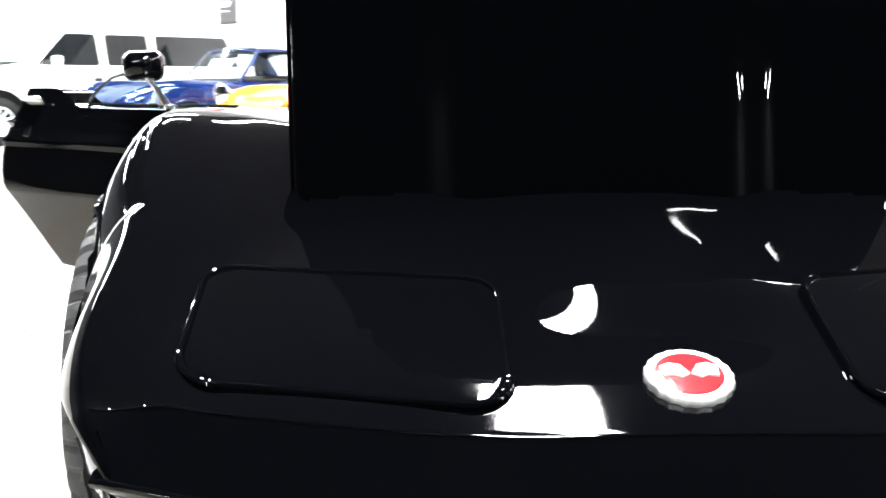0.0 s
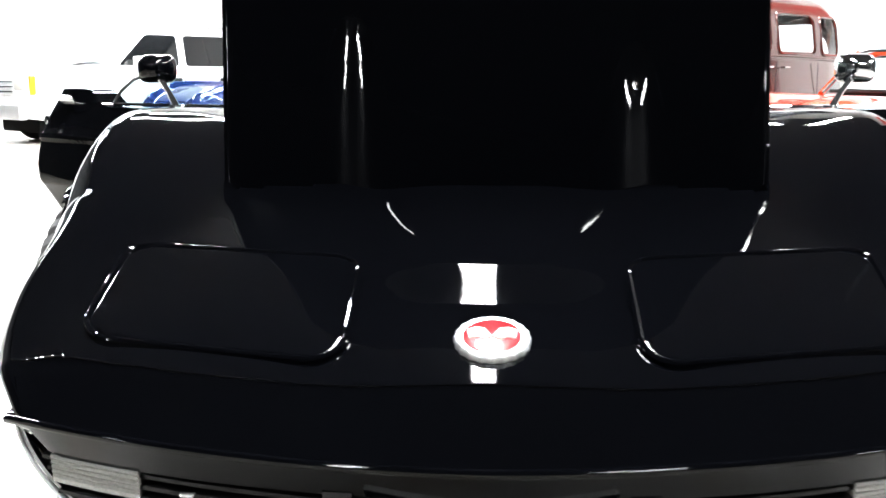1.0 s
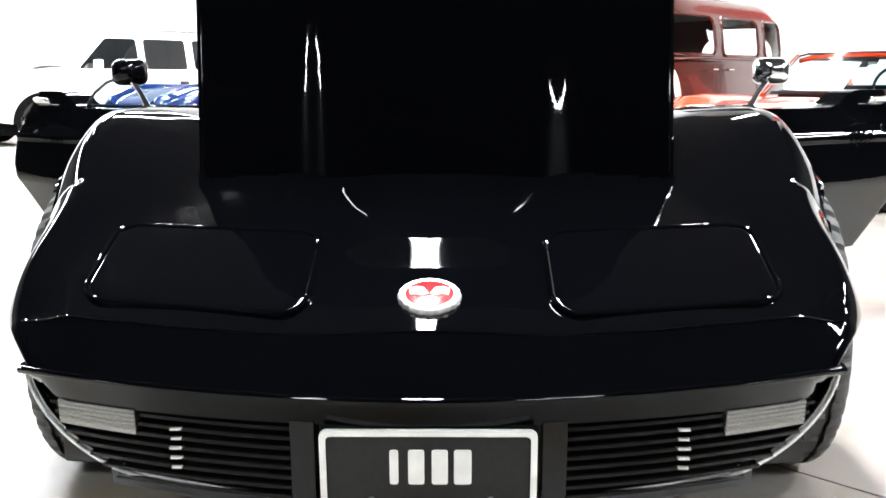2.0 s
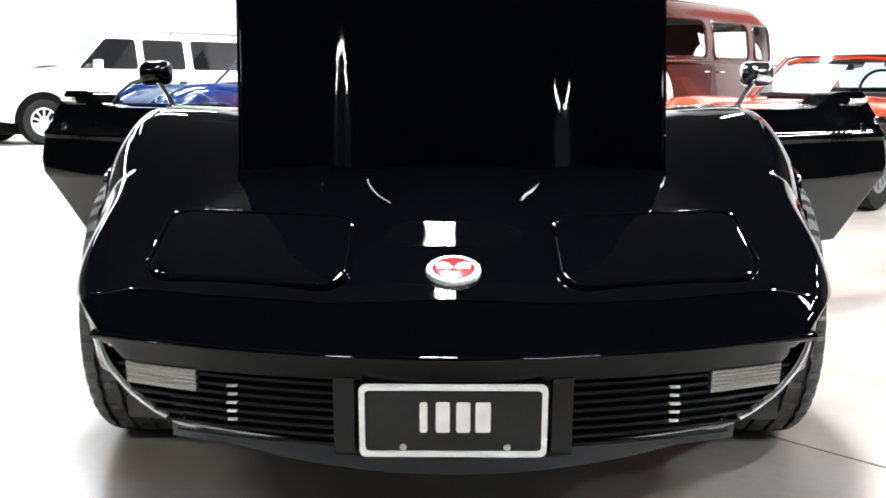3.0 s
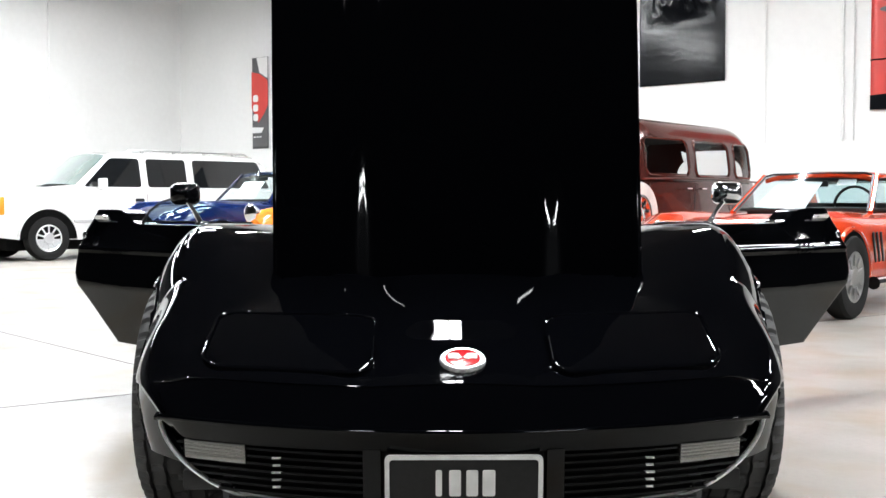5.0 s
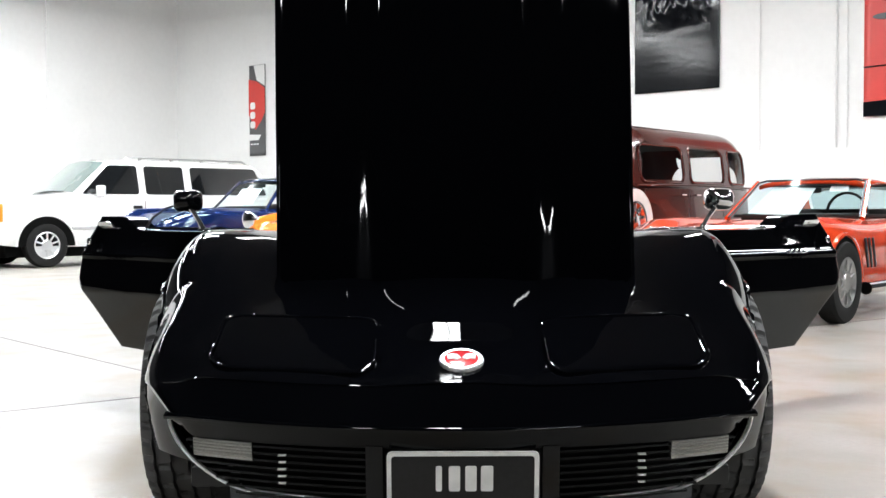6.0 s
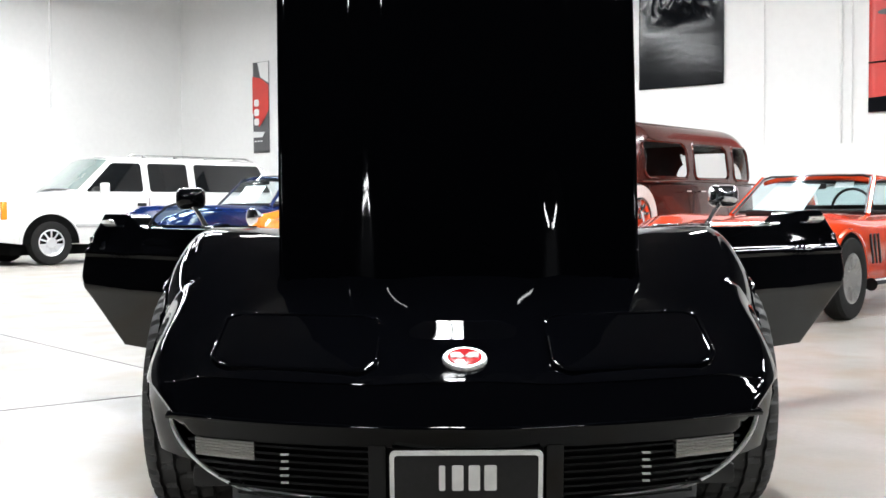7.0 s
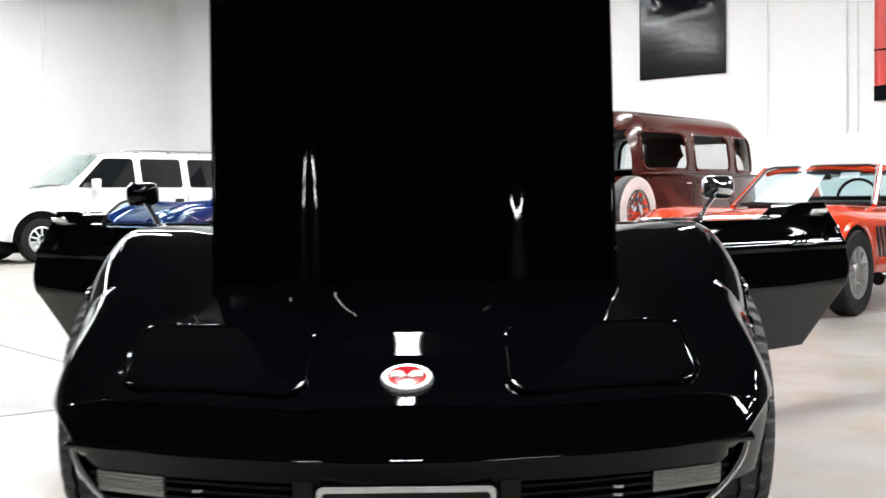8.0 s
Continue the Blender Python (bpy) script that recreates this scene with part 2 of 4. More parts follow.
tagged(hall_box("wall_east", RIGHT_W, RIGHT_W + 0.2, BACK_N, LONG_N + 0.2, 0, TOP, WALL_DARK), "unseen wall, added dark for the reflections in the black paint", "wall")
tagged(hall_box("wall_south", LEFT_W, RIGHT_W, BACK_N - 0.2, BACK_N, 0, TOP, WALL_DARK), "unseen end wall, added dark for the reflections in the black paint", "wall")
tagged(hall_box("ceiling", LEFT_W - 0.2, RIGHT_W + 0.2, BACK_N - 0.2, LONG_N + 0.2, TOP, TOP + 0.2, CEILING), "dark painted showroom ceiling", "ceiling")


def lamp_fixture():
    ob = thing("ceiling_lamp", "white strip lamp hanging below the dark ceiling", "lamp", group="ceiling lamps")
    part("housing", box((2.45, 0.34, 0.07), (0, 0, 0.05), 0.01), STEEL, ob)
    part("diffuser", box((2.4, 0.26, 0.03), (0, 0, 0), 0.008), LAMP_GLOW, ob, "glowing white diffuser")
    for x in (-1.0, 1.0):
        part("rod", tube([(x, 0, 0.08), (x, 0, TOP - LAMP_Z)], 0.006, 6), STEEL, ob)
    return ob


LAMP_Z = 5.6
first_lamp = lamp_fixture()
# places of the lamps in the hall, each with the turn of its strip
spots = [(-1.4, 1.11, 130), (-9.8, 2.6, 90), (-14.0, 2.6, 90), (-18.0, 2.6, 90), (0.75, -6.45, 90), (6.15, -2.05, 90)]
spots += [(w, n, 90) for n in (6.4, 10.0) for w in (-17.6, -13.4, -9.2, -5.0, -0.8, 3.4) if (w, n) not in ((-0.8, 6.4), (-5.0, 6.4))]
spots += [(7.6, 10.0, 90), (-9.8, -22.4, 90), (-9.2, -19.3, 90), (23.2, 5.0, 36), (25.2, 6.5, 36), (24.6, 8.3, 36)]
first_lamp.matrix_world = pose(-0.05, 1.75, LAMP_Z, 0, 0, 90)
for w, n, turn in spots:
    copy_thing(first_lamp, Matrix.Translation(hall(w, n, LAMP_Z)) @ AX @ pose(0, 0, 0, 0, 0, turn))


# ---- the black sports car ----
def nose_y(x):
    """How far the nose edge lies behind its tip, at x."""
    return 0.022 + 0.035 * (math.sqrt(x * x + 0.0009) - 0.03) + 0.385 * x * x


panel_z = smooth_table((0, 0.07, 0.14), (0.433, 0.517, 0.577), 0.004)
rear_deck_z = smooth_table((0.04, 0.072, 0.1, 0.15, 0.365, 0.62, 0.82, 1.0, 1.3, 1.9, 2.6), (0.506, 0.519, 0.533, 0.556, 0.634, 0.695, 0.765, 0.815, 0.835, 0.84, 0.83), 0.016)
half_width = smooth_table((0, 0.04, 0.15, 0.3, 0.5, 0.7, 0.9, 1.25, 1.75, 2.5, 3.0, 3.6, 4.3), (0.697, 0.735, 0.8, 0.855, 0.893, 0.912, 0.916, 0.89, 0.84, 0.83, 0.865, 0.86, 0.74), 0.085)
crest_z = smooth_table((0, 0.07, 0.2, 0.4, 0.6, 0.8, 1.1, 1.75, 2.5, 3.0, 3.6, 4.3), (0.433, 0.513, 0.585, 0.69, 0.787, 0.85, 0.855, 0.835, 0.84, 0.88, 0.86, 0.74), 0.11)


ramp_rise = smooth_table((0.0, 0.24, 0.325, 0.44, 0.75, 0.9), (0.0, 0.0, 0.026, 0.026, 0.0, 0.0), 0.02)


def crest_x(d):
    """Where the fender's crest lies, out from the middle."""
    return half_width(d) - lerp(0.03, 0.15, step(d, 0.0, 0.5))


def deck_z(d):
    """Height of the nose deck, d behind the nose edge; a crease parts the nose panel from the deck."""
    f = step(d, 0.062, 0.082)
    return lerp(panel_z(d), rear_deck_z(d), f)


def car_y(x, d):
    fade = 1 - step(d, 0.25, 1.1)
    return d + lerp(0.16, nose_y(x), fade) if d > 0 else nose_y(x) + d


def top_z(x, d):
    """The upper skin between the fender crests."""
    ax = abs(x)
    base = deck_z(min(d, 1.9)) if d < 1.9 else rear_deck_z(d)
    rise = (crest_z(d) - base) * step(d, 0.0, 0.12)
    start = lerp(0.6, 0.46, step(d, 0.2, 0.65))
    z = base + rise * (0.5 - 0.5 * math.cos(math.pi * min(1.0, max(0.0, (ax - start) / (crest_x(d) - start)))))
    z += 0.055 * (0.2 - math.sqrt(x * x + 0.0008)) * (1 - step(ax, 0.1, 0.3)) * step(d, 0.0, 0.05) * (1 - step(d, 0.12, 0.3))
    # a low swelling behind the emblem
    z += ramp_rise(d - 0.05 * x) * (1 - step(ax, 0.05, 0.25))
    return z


AXLE_Y, TYRE_R = 1.07, 0.342
REAR_AXLE = AXLE_Y + 2.49


ARCHES = ((AXLE_Y, 0.36), (REAR_AXLE, 0.37))
ARCH_Z = 0.335


def half_section(d):
    """Points from the middle over the fender to the lower edge of the flank."""
    w, pts = half_width(d), []
    drop = 0.27 * step(d, 0.0, 0.45) + 0.012
    xe = crest_x(d)
    for k in range(61):
        x = 0.2 * k / 36 if k < 36 else lerp(0.2, xe, (k - 36) / 24)
        pts.append(Vector((x, car_y(x, d), top_z(x, d))))
    ztop = pts[-1].z
    y = car_y(w, d)
    low = 0.24
    tuck = 1 - step(y, 0.45, 0.75)
    if d < 0.5:
        low = lerp(0.43, 0.262, step(d, 0.0, 0.1))
    last = math.pi / 2 if ztop - drop > low + 0.006 else math.acos(1 - max(0.001, ztop - low - 0.006) / drop)

    def flank(z):
        t = min(1.0, max(0.0, (ztop - z) / drop))
        x = xe + (w - xe) * (0.85 * math.sqrt(t) + 0.4 * t - 0.25 * t * t)
        if z < 0.475:
            x -= tuck * (w - 0.555) * min(1.0, (0.475 - z) / 0.213) ** lerp(1.15, 0.62, step(d, 0.0, 0.25))
            x -= (1 - tuck) * 0.05 * ((0.475 - z) / 0.24) ** 2
        return x
    heights = [ztop - drop * (1 - math.cos(last * k / 13)) for k in range(1, 14)]
    heights += [lerp(heights[-1], low, k / 14) for k in range(1, 15)]
    for z in heights:
        x = flank(z)
        pts.append(Vector((x, car_y(x, d) if d < 0.45 else y, z)))
    return pts


CAR = thing("sports_car", "glossy black sports car with raised hood and both doors open", "car")


def corvette_body():
    ds = [0, 0.004, 0.012, 0.025, 0.045, 0.062, 0.068, 0.07, 0.074, 0.08, 0.09] + [0.1 + 0.006 * k for k in range(49)]
    ds += [0.4 + 0.0125 * k for k in range(77)] + [1.37 + 0.06 * k for k in range(50)]
    rows = []
    for d in ds:
        h = half_section(d)
        rows.append([Vector((-p.x, p.y, p.z)) for p in h[:0:-1]] + h)
    bm = bmesh.new()
    mid = len(rows[0]) // 2
    # the skin is drawn on to the rims of the wheel openings
    for r in rows:
        for j, p in enumerate(r):
            for a, rad in ARCHES:
                gap = math.hypot(p.y - a, p.z - ARCH_Z)
                if abs(j - mid) > 61 and abs(gap - rad) < 0.016:
                    p.y, p.z = a + (p.y - a) * rad / gap, ARCH_Z + (p.z - ARCH_Z) * rad / gap
    vs = [[bm.verts.new(p) for p in r] for r in rows]
    for i in range(len(vs) - 1):
        for j in range(len(rows[0]) - 1):
            c = (rows[i][j] + rows[i + 1][j + 1]) / 2
            bay = 0.80 < c.y < 1.92 and abs(c.x) < 0.505 and abs(j - mid) < 61
            cabin = 2.0 < c.y < 3.35 and abs(c.x) < 0.62 and abs(j - mid) < 61
            opening = 2.1 < c.y < 3.28 and abs(c.x) > 0.6
            arch = abs(j - mid) > 61 and any(math.hypot(c.y - a, c.z - ARCH_Z) < rad - 0.002 for a, rad in ARCHES)
            if not (bay or cabin or opening or arch):
                bm.faces.new((vs[i][j], vs[i][j + 1], vs[i + 1][j + 1], vs[i + 1][j]))
    bm.faces.new(vs[-1])
    bmesh.ops.delete(bm, geom=[v for v in bm.verts if not v.link_faces], context="VERTS")
    rear = bm.copy()
    for b, keep_rear in ((bm, False), (rear, True)):
        bmesh.ops.delete(b, geom=[f for f in b.faces if (f.calc_center_median().y > 2.7) != keep_rear], context="FACES")
    for s in (-1, 1):
        for a, rad in ARCHES:
            rim = []
            for k in range(33):
                ang = math.pi * (k / 32 * 1.08 - 0.04)
                y, z = a - rad * math.cos(ang), ARCH_Z + rad * math.sin(ang)
                d = min(ds, key=lambda q: abs(car_y(half_width(q), q) - y))
                near = min(half_section(d)[61:], key=lambda p: abs(p.z - z))
                rim.append((s * (near.x - 0.004), y, z))
            part("arch_lip", tube(rim, 0.009, 8), BLACK, CAR)
    part("front_body", bm, BLACK, CAR, smooth=55)
    part("rear_body", rear, BLACK, CAR, smooth=55)


def deck_panel(x0, x1, d0, d1, r, lift):
    """A raised lid on the nose deck with rounded corners and a soft rim."""
    rows = []
    cx, cd, hx, hd = (x0 + x1) / 2, (d0 + d1) / 2, (x1 - x0) / 2, (d1 - d0) / 2
    outline = round_rect(2 * hx, 2 * hd, r, 7)
    for shrink, up in ((0.0, -0.012), (0.0, lift * 0.3), (0.0018, lift * 0.75), (0.004, lift), (0.012, lift), (0.05, lift), (0.1, lift), (0.15, lift)):
        ring = []
        for ox, od in outline:
            fx, fd = 1 - shrink / hx, 1 - shrink / hd
            x, d = cx + ox * max(fx, 0.0), cd + od * max(fd, 0.0)
            ring.append(Vector((x, car_y(x, d), top_z(x, d) + up)))
        rows.append(ring)
    bm = grid(rows, True)
    bm.verts.ensure_lookup_table()
    bm.faces.new([bm.verts[len(bm.verts) - len(outline) + i] for i in range(len(outline))])
    return bm


def band(x0, x1, prof, n=40):
    """A strip that follows the nose edge from x0 to x1; prof: (set back, z) pairs round a closed ring."""
    rows = []
    for k in range(n + 1):
        x = lerp(x0, x1, k / n)
        rows.append([Vector((x, nose_y(x) + b, z(x) if callable(z) else z)) for b, z in prof])
    return capped(rows)


def grille_top(x):
    return 0.39 - 0.012 * abs(x)


def lip_low(x):
    return lerp(grille_top(x), 0.424, step(abs(x), 0.6, 0.7))


def grille_low(x):
    return lerp(0.252, 0.27, min(1, abs(x) / 0.52)) + 0.13 * step(abs(x), 0.46, 0.69)


def corvette_front():
    # lip below the nose panel, turned down towards the floor
    part("bumper_lip", band(-0.697, 0.697, ((0.0, 0.431), (0.004, 0.424), (0.026, lip_low), (0.12, lambda x: grille_top(x) + 0.012), (0.12, 0.43), (0.02, 0.437)), 60), BLACK, CAR)
    for s in (-1, 1):
        part("grille_pillar", band(s * 0.176, s * 0.214, ((0.022, 0.392), (0.04, 0.25), (0.1, 0.25), (0.1, 0.392)), 4), BLACK, CAR)
        grille = part("grille", band(s * 0.214, s * 0.67, ((0.11, 0.4), (0.115, grille_low), (0.13, grille_low), (0.13, 0.4)), 24), BLACK_TRIM, CAR, "black slatted grille")
        for k in range(8):
            z0 = 0.375 - 0.0158 * k
            end = 0.645 - 0.009 * k - 0.016 * max(0, k - 3)
            part("slat", band(s * 0.214, s * end, ((0.035, z0 + 0.0025), (0.034, z0 - 0.0025), (0.07, z0 - 0.005), (0.07, z0)), 16), SATIN, grille)
            if 1 <= k <= 5:
                part("clip", box((0.024 - 0.003 * (k % 3), 0.006, 0.005), (s * 0.405, nose_y(0.405) + 0.0345, z0), 0.001), SILVER, grille, "small bright clip")
        lamp = part("parking_lamp", band(s * 0.478, s * 0.625, ((0.026, lambda x: 0.383), (0.034, 0.341), (0.07, 0.341), (0.07, 0.383)), 10), LENS_CLEAR, CAR, "clear ribbed parking lamp")
        for k in range(5):
            z0 = 0.349 + 0.0075 * k
            part("rib", band(s * 0.479, s * 0.624, ((0.0325 - 0.0014 * k, z0), (0.0265 - 0.0014 * k, z0 + 0.0018), (0.0325 - 0.0014 * k, z0 + 0.0036)), 8), LENS_CLEAR, lamp)
        # flank of the opening, tapering down to the chin
        rows = []
        for k in range(25):
            f = k / 24
            x = s * (0.46 + 0.228 * math.cos(f * math.pi / 2) ** 1.25)
            z = 0.43 - 0.166 * math.sin(f * math.pi / 2) ** 1.05
            y = nose_y(x) + 0.012
            rows.append([Vector((x, y + 0.03 + 0.03 * f, z)), Vector((x + s * 0.012, y + 0.045 + 0.03 * f, z - 0.006)), Vector((x + s * 0.008, y + 0.16, z - 0.008)), Vector((x - s * 0.01, y + 0.16, z + 0.004)), Vector((x - s * 0.008, y + 0.04 + 0.03 * f, z + 0.006))])
        part("opening_edge", capped(rows), BLACK, CAR)
        # silver bar that paints the highlight along the grille's lower edge
        part("chin_trim", tube([(s * x, nose_y(x) + 0.05, grille_low(x) + 0.001) for x in [0.2 + 0.31 * k / 16 for k in range(17)]], 0.0032, 8), SILVER, CAR, "thin silver line for the glint along the grille's lower edge")
    part("plate_recess", band(-0.176, 0.176, ((0.105, 0.4), (0.105, 0.235), (0.12, 0.235), (0.12, 0.4)), 8), BLACK_TRIM, CAR)
    part("chin", band(-0.215, 0.215, ((0.05, 0.252), (0.06, 0.238), (0.14, 0.238), (0.14, 0.252)), 14), BLACK, CAR)

    def dam_low(x):
        return lerp(0.196, 0.25, (abs(x) / 0.54) ** 2.2)
    part("air_dam", band(-0.54, 0.54, ((0.062, lambda x: grille_low(x) - 0.004), (0.075, 0.235), (0.095, lambda x: min(dam_low(x), 0.232)), (0.115, lambda x: min(dam_low(x), 0.232)), (0.13, lambda x: grille_low(x) - 0.004)), 40), DAM, CAR, "scuffed dark grey rubber air dam")
    # the lids of the headlamps
    for s in (-1, 1):
        a, b = sorted((s * 0.2, s * 0.603))
        part("headlamp_door", deck_panel(a, b, 0.108, 0.368, 0.05, 0.006), BLACK, CAR, "closed black headlamp lid with rounded corners")
        ring = []
        for ox, od in round_rect(b - a + 0.002, 0.262, 0.051, 8):
            x, d = (a + b) / 2 + ox, 0.238 + od
            ring.append(Vector((x, car_y(x, d), top_z(x, d) + 0.004)))
        dense = []
        for p, q in zip(ring, ring[1:] + ring[:1]):
            n = max(1, int((q - p).length / 0.02))
            for k in range(n):
                f = k / n
                dense.append(p.lerp(q, f))
        part("lid_bead", tube(dense + dense[:1], 0.0055, 10), BLACK, CAR)
    part("panel_seam", tube([(x, car_y(x, 0.0705), top_z(x, 0.0705) + 0.0006) for x in [-0.715 + 1.43 * k / 80 for k in range(81)]], 0.0016, 8), BLACK, CAR)
    part("nose_edge", tube([(x, nose_y(x) - 0.001, 0.4345) for x in [-0.682 + 1.364 * k / 80 for k in range(81)]], 0.0062, 12), BLACK, CAR)
    for s in (-1, 1):
        curve = []
        for k in range(25):
            f = k / 24
            x = s * (0.462 + 0.23 * math.cos(f * math.pi / 2) ** 1.25)
            curve.append((x, nose_y(x) + 0.032 + 0.02 * f, 0.43 - 0.168 * math.sin(f * math.pi / 2) ** 1.05))
        # silver instead of body black, to paint the light this edge catches
        part("opening_bead", tube(curve, 0.0035, 8), SILVER, CAR, "thin silver edge for the light caught on the grille opening")


def corvette_emblem():
    d = 0.150
    y, z = car_y(0, d), top_z(0, d)
    slope = math.degrees(math.atan2(top_z(0, d + 0.03) - top_z(0, d - 0.03), 0.06))
    m = pose(0, y, z + 0.004, slope, 0, 0) @ pose(0, 0, 0, 0, -90, 0)
    n, prof = 96, ((-0.006, 0.0505), (0.0015, 0.0505), (0.004, 0.0485), (0.005, 0.046), (0.0042, 0.0425), (0.004, 0.0))
    rows = []
    for k in range(n + 1):
        a = 2 * math.pi * k / n
        rows.append([Vector((x, (r + 0.0009 * math.cos(20 * a) * (r > 0.045)) * math.sin(a), (r + 0.0009 * math.cos(20 * a) * (r > 0.045)) * math.cos(a))) for x, r in prof])
    bm = grid(rows)
    bmesh.ops.remove_doubles(bm, verts=bm.verts, dist=1e-5)
    badge = part("emblem", bm, SILVER, CAR, "round chrome and red nose emblem", m=m, smooth=40)
    part("enamel", spun(((0.0, 0.039), (0.005, 0.039), (0.0065, 0.032), (0.007, 0.0)), 40), EMBLEM_RED, badge, "red enamel disc")
    for s in (-1, 1):
        flag = slab([(s * 0.001, -0.005), (s * 0.01, 0.012), (s * 0.022, 0.015), (s * 0.033, 0.009), (s * 0.031, -0.01), (s * 0.02, -0.007), (s * 0.011, -0.012)], -0.009, -0.0065)
        part("flag", flag, EMBLEM_WHITE, badge, m=pose(0, 0, 0, 0, -90, 0).inverted() @ pose(0, 0, 0, -90, 0, 0))


def corvette_hood():
    """Hinged at its front edge and tipped up, so that the outer face looks forward."""
    wd, tall = 0.512, 1.24
    rows = []
    for k in range(46):
        v = k / 45
        h = -0.055 + (tall + 0.055) * v
        w = wd * (1 + 0.026 * max(0, v - 0.05)) - 0.03 * (max(0, -h) / 0.055) ** 2
        edge = []
        for j in range(81):
            u = -1 + j / 40
            x = u * w
            bulge = 0.043 * (1 - step(abs(x), 0.185, 0.335))
            crown = 0.014 * (1 - u * u) - 0.02 * (h + 0.06) ** 2 + 0.003 - 0.004 * step(abs(u), 0.955, 1.0)
            edge.append(Vector((x, -bulge - crown, h)))
        rows.append(edge)
    bm = grid(rows)
    hood = part("hood", bm, BLACK, CAR, "raised glossy black hood with a wide bulge", smooth=60, m=pose(0, 0.822, 0.688, -6.6, 0, 0) @ pose(0, 0, 0, 0, -0.55, 0))
    solid = hood.modifiers.new("thickness", "SOLIDIFY")
    solid.thickness, solid.offset = 0.022, -1
    hood.data.materials.append(MATTE_SHADE)
    solid.material_offset, solid.material_offset_rim = 1, 1
    for s in (-1, 1):
        part("hinge", box((0.006, 0.012, 0.016), (s * 0.512, 0.03, 0.01), 0.002), DULL_METAL, hood)
    return hood


def corvette_door(s, angle):
    """The open door of one side; s is the side's sign."""
    rows = []
    n = 44
    for k in range(n + 1):
        f = 1 - (1 - k / n) ** 1.6
        top = 0.826 + 0.066 * step(f, 0.6, 0.84) - 0.05 * step(f, 0.945, 1.0) ** 2
        low = 0.27 + 0.012 * f
        ring = []
        for q in range(57):
            z = lerp(low, top, q / 56)
            # a shoulder that rolls in to the window sill, a crease, and the flank tucked under
            if z > 0.545:
                out = 0.026 - 0.11 * ((z - 0.545) / 0.36) ** 1.4 + 0.011 * math.exp(-((z - 0.715) / 0.016) ** 2)
            else:
                out = 0.026 - 0.1 * ((0.545 - z) / 0.27) ** 0.9
            # the skin swells towards the rear fender and rounds off at its end
            out += 0.02 * step(f, 0.55, 0.95) * math.exp(-((z - 0.7) / 0.16) ** 2) - 0.04 * step(f, 0.955, 1.0)
            end = 1.285 - 0.215 * max(0.0, (0.6 - z) / 0.33) ** 1.25 - 0.03 * step(z, 0.74, 0.9)
            ring.append(Vector((s * out, f * end, z)))
        back = [Vector((p.x - s * (0.10 + 0.02 * math.sin(math.pi * q / 56)), p.y, p.z)) for q, p in enumerate(ring)][::-1]
        rows.append(ring + back)
    m = pose(s * 0.842, 2.1, 0, 0, 0, -s * angle)
    bm = capped(rows)
    door = part("door", bm, BLACK, CAR, "open black car door", smooth=40, m=m)
    part("door_handle", slab(round_rect(0.12, 0.036, 0.014), -0.003, 0.003, 0.0015), CHROME, door, "chrome flap handle", m=pose(s * -0.034, 1.1, 0.852, 0, s * 38, 0) @ pose(0, 0, 0, 0, 0, 90))
    part("lock", spun(((0, 0.016), (0.006, 0.016), (0.009, 0.012), (0.009, 0.0)), 20), CHROME, door, m=pose(s * 0.015, 1.16, 0.775, 0, 0, 0 if s > 0 else 180))
    part("door_card", box((0.02, 0.95, 0.42), (-s * 0.13, 0.6, 0.52), 0.01), INTERIOR, door)
    part("window_strip", tube([(-s * 0.09, 0.03 + 0.1 * k, 0.838) for k in range(9)], 0.006, 6), CHROME, door)
    if s < 0:
        edge = [(0.06, 0.833), (0.2, 0.872), (0.35, 0.915), (0.5, 0.943), (0.62, 0.947), (0.74, 0.925), (0.82, 0.885), (0.86, 0.835)]
        fine = [(lerp(a[0], b[0], k / 4), lerp(a[1], b[1], k / 4)) for a, b in zip(edge, edge[1:]) for k in range(4)] + [edge[-1]]
        rows = [[Vector((-s * (0.1 + 0.25 * (z - 0.83)) + o, l, lerp(0.8, z, f))) for l, z in fine] for o in (-0.002, 0.002) for f in ((0, 1) if o < 0 else (1, 0))]
        part("door_glass", grid(rows), CAR_GLASS, door, "half-lowered clear door window")
        part("glass_edge", tube([(-s * (0.1 + 0.25 * (z - 0.83)), l, z) for l, z in fine[12:]], 0.006, 6), BLACK_TRIM, door)
    # mirror on a chrome stalk
    mirror = part("mirror", mirror_shell(), BLACK if s < 0 else CHROME, door, "door mirror on a chrome stalk", m=pose(-s * 0.03, 0.42, 0.958, 0, 0, s * angle) @ pose(s * 0.0, 0, 0))
    part("stalk", tube([(-s * 0.045, 0.31, 0.828), (-s * 0.04, 0.35, 0.88), (-s * 0.03, 0.41, 0.945)], [0.013, 0.009, 0.011], 10), CHROME, door)
    part("foot", spun(((0, 0.03), (0.012, 0.026), (0.016, 0.0)), 20), CHROME, door, m=pose(-s * 0.045, 0.31, 0.829, 0, -90, 0))
    return door


def mirror_shell():
    rows = []
    for k, (y, f) in enumerate(((-0.055, 0.28), (-0.05, 0.45), (-0.025, 0.78), (0.01, 0.96), (0.035, 1.0), (0.045, 0.97))):
        rows.append([Vector((x * f, y, z * f)) for x, z in round_rect(0.125, 0.095, 0.03, 5)])
    return capped(rows)


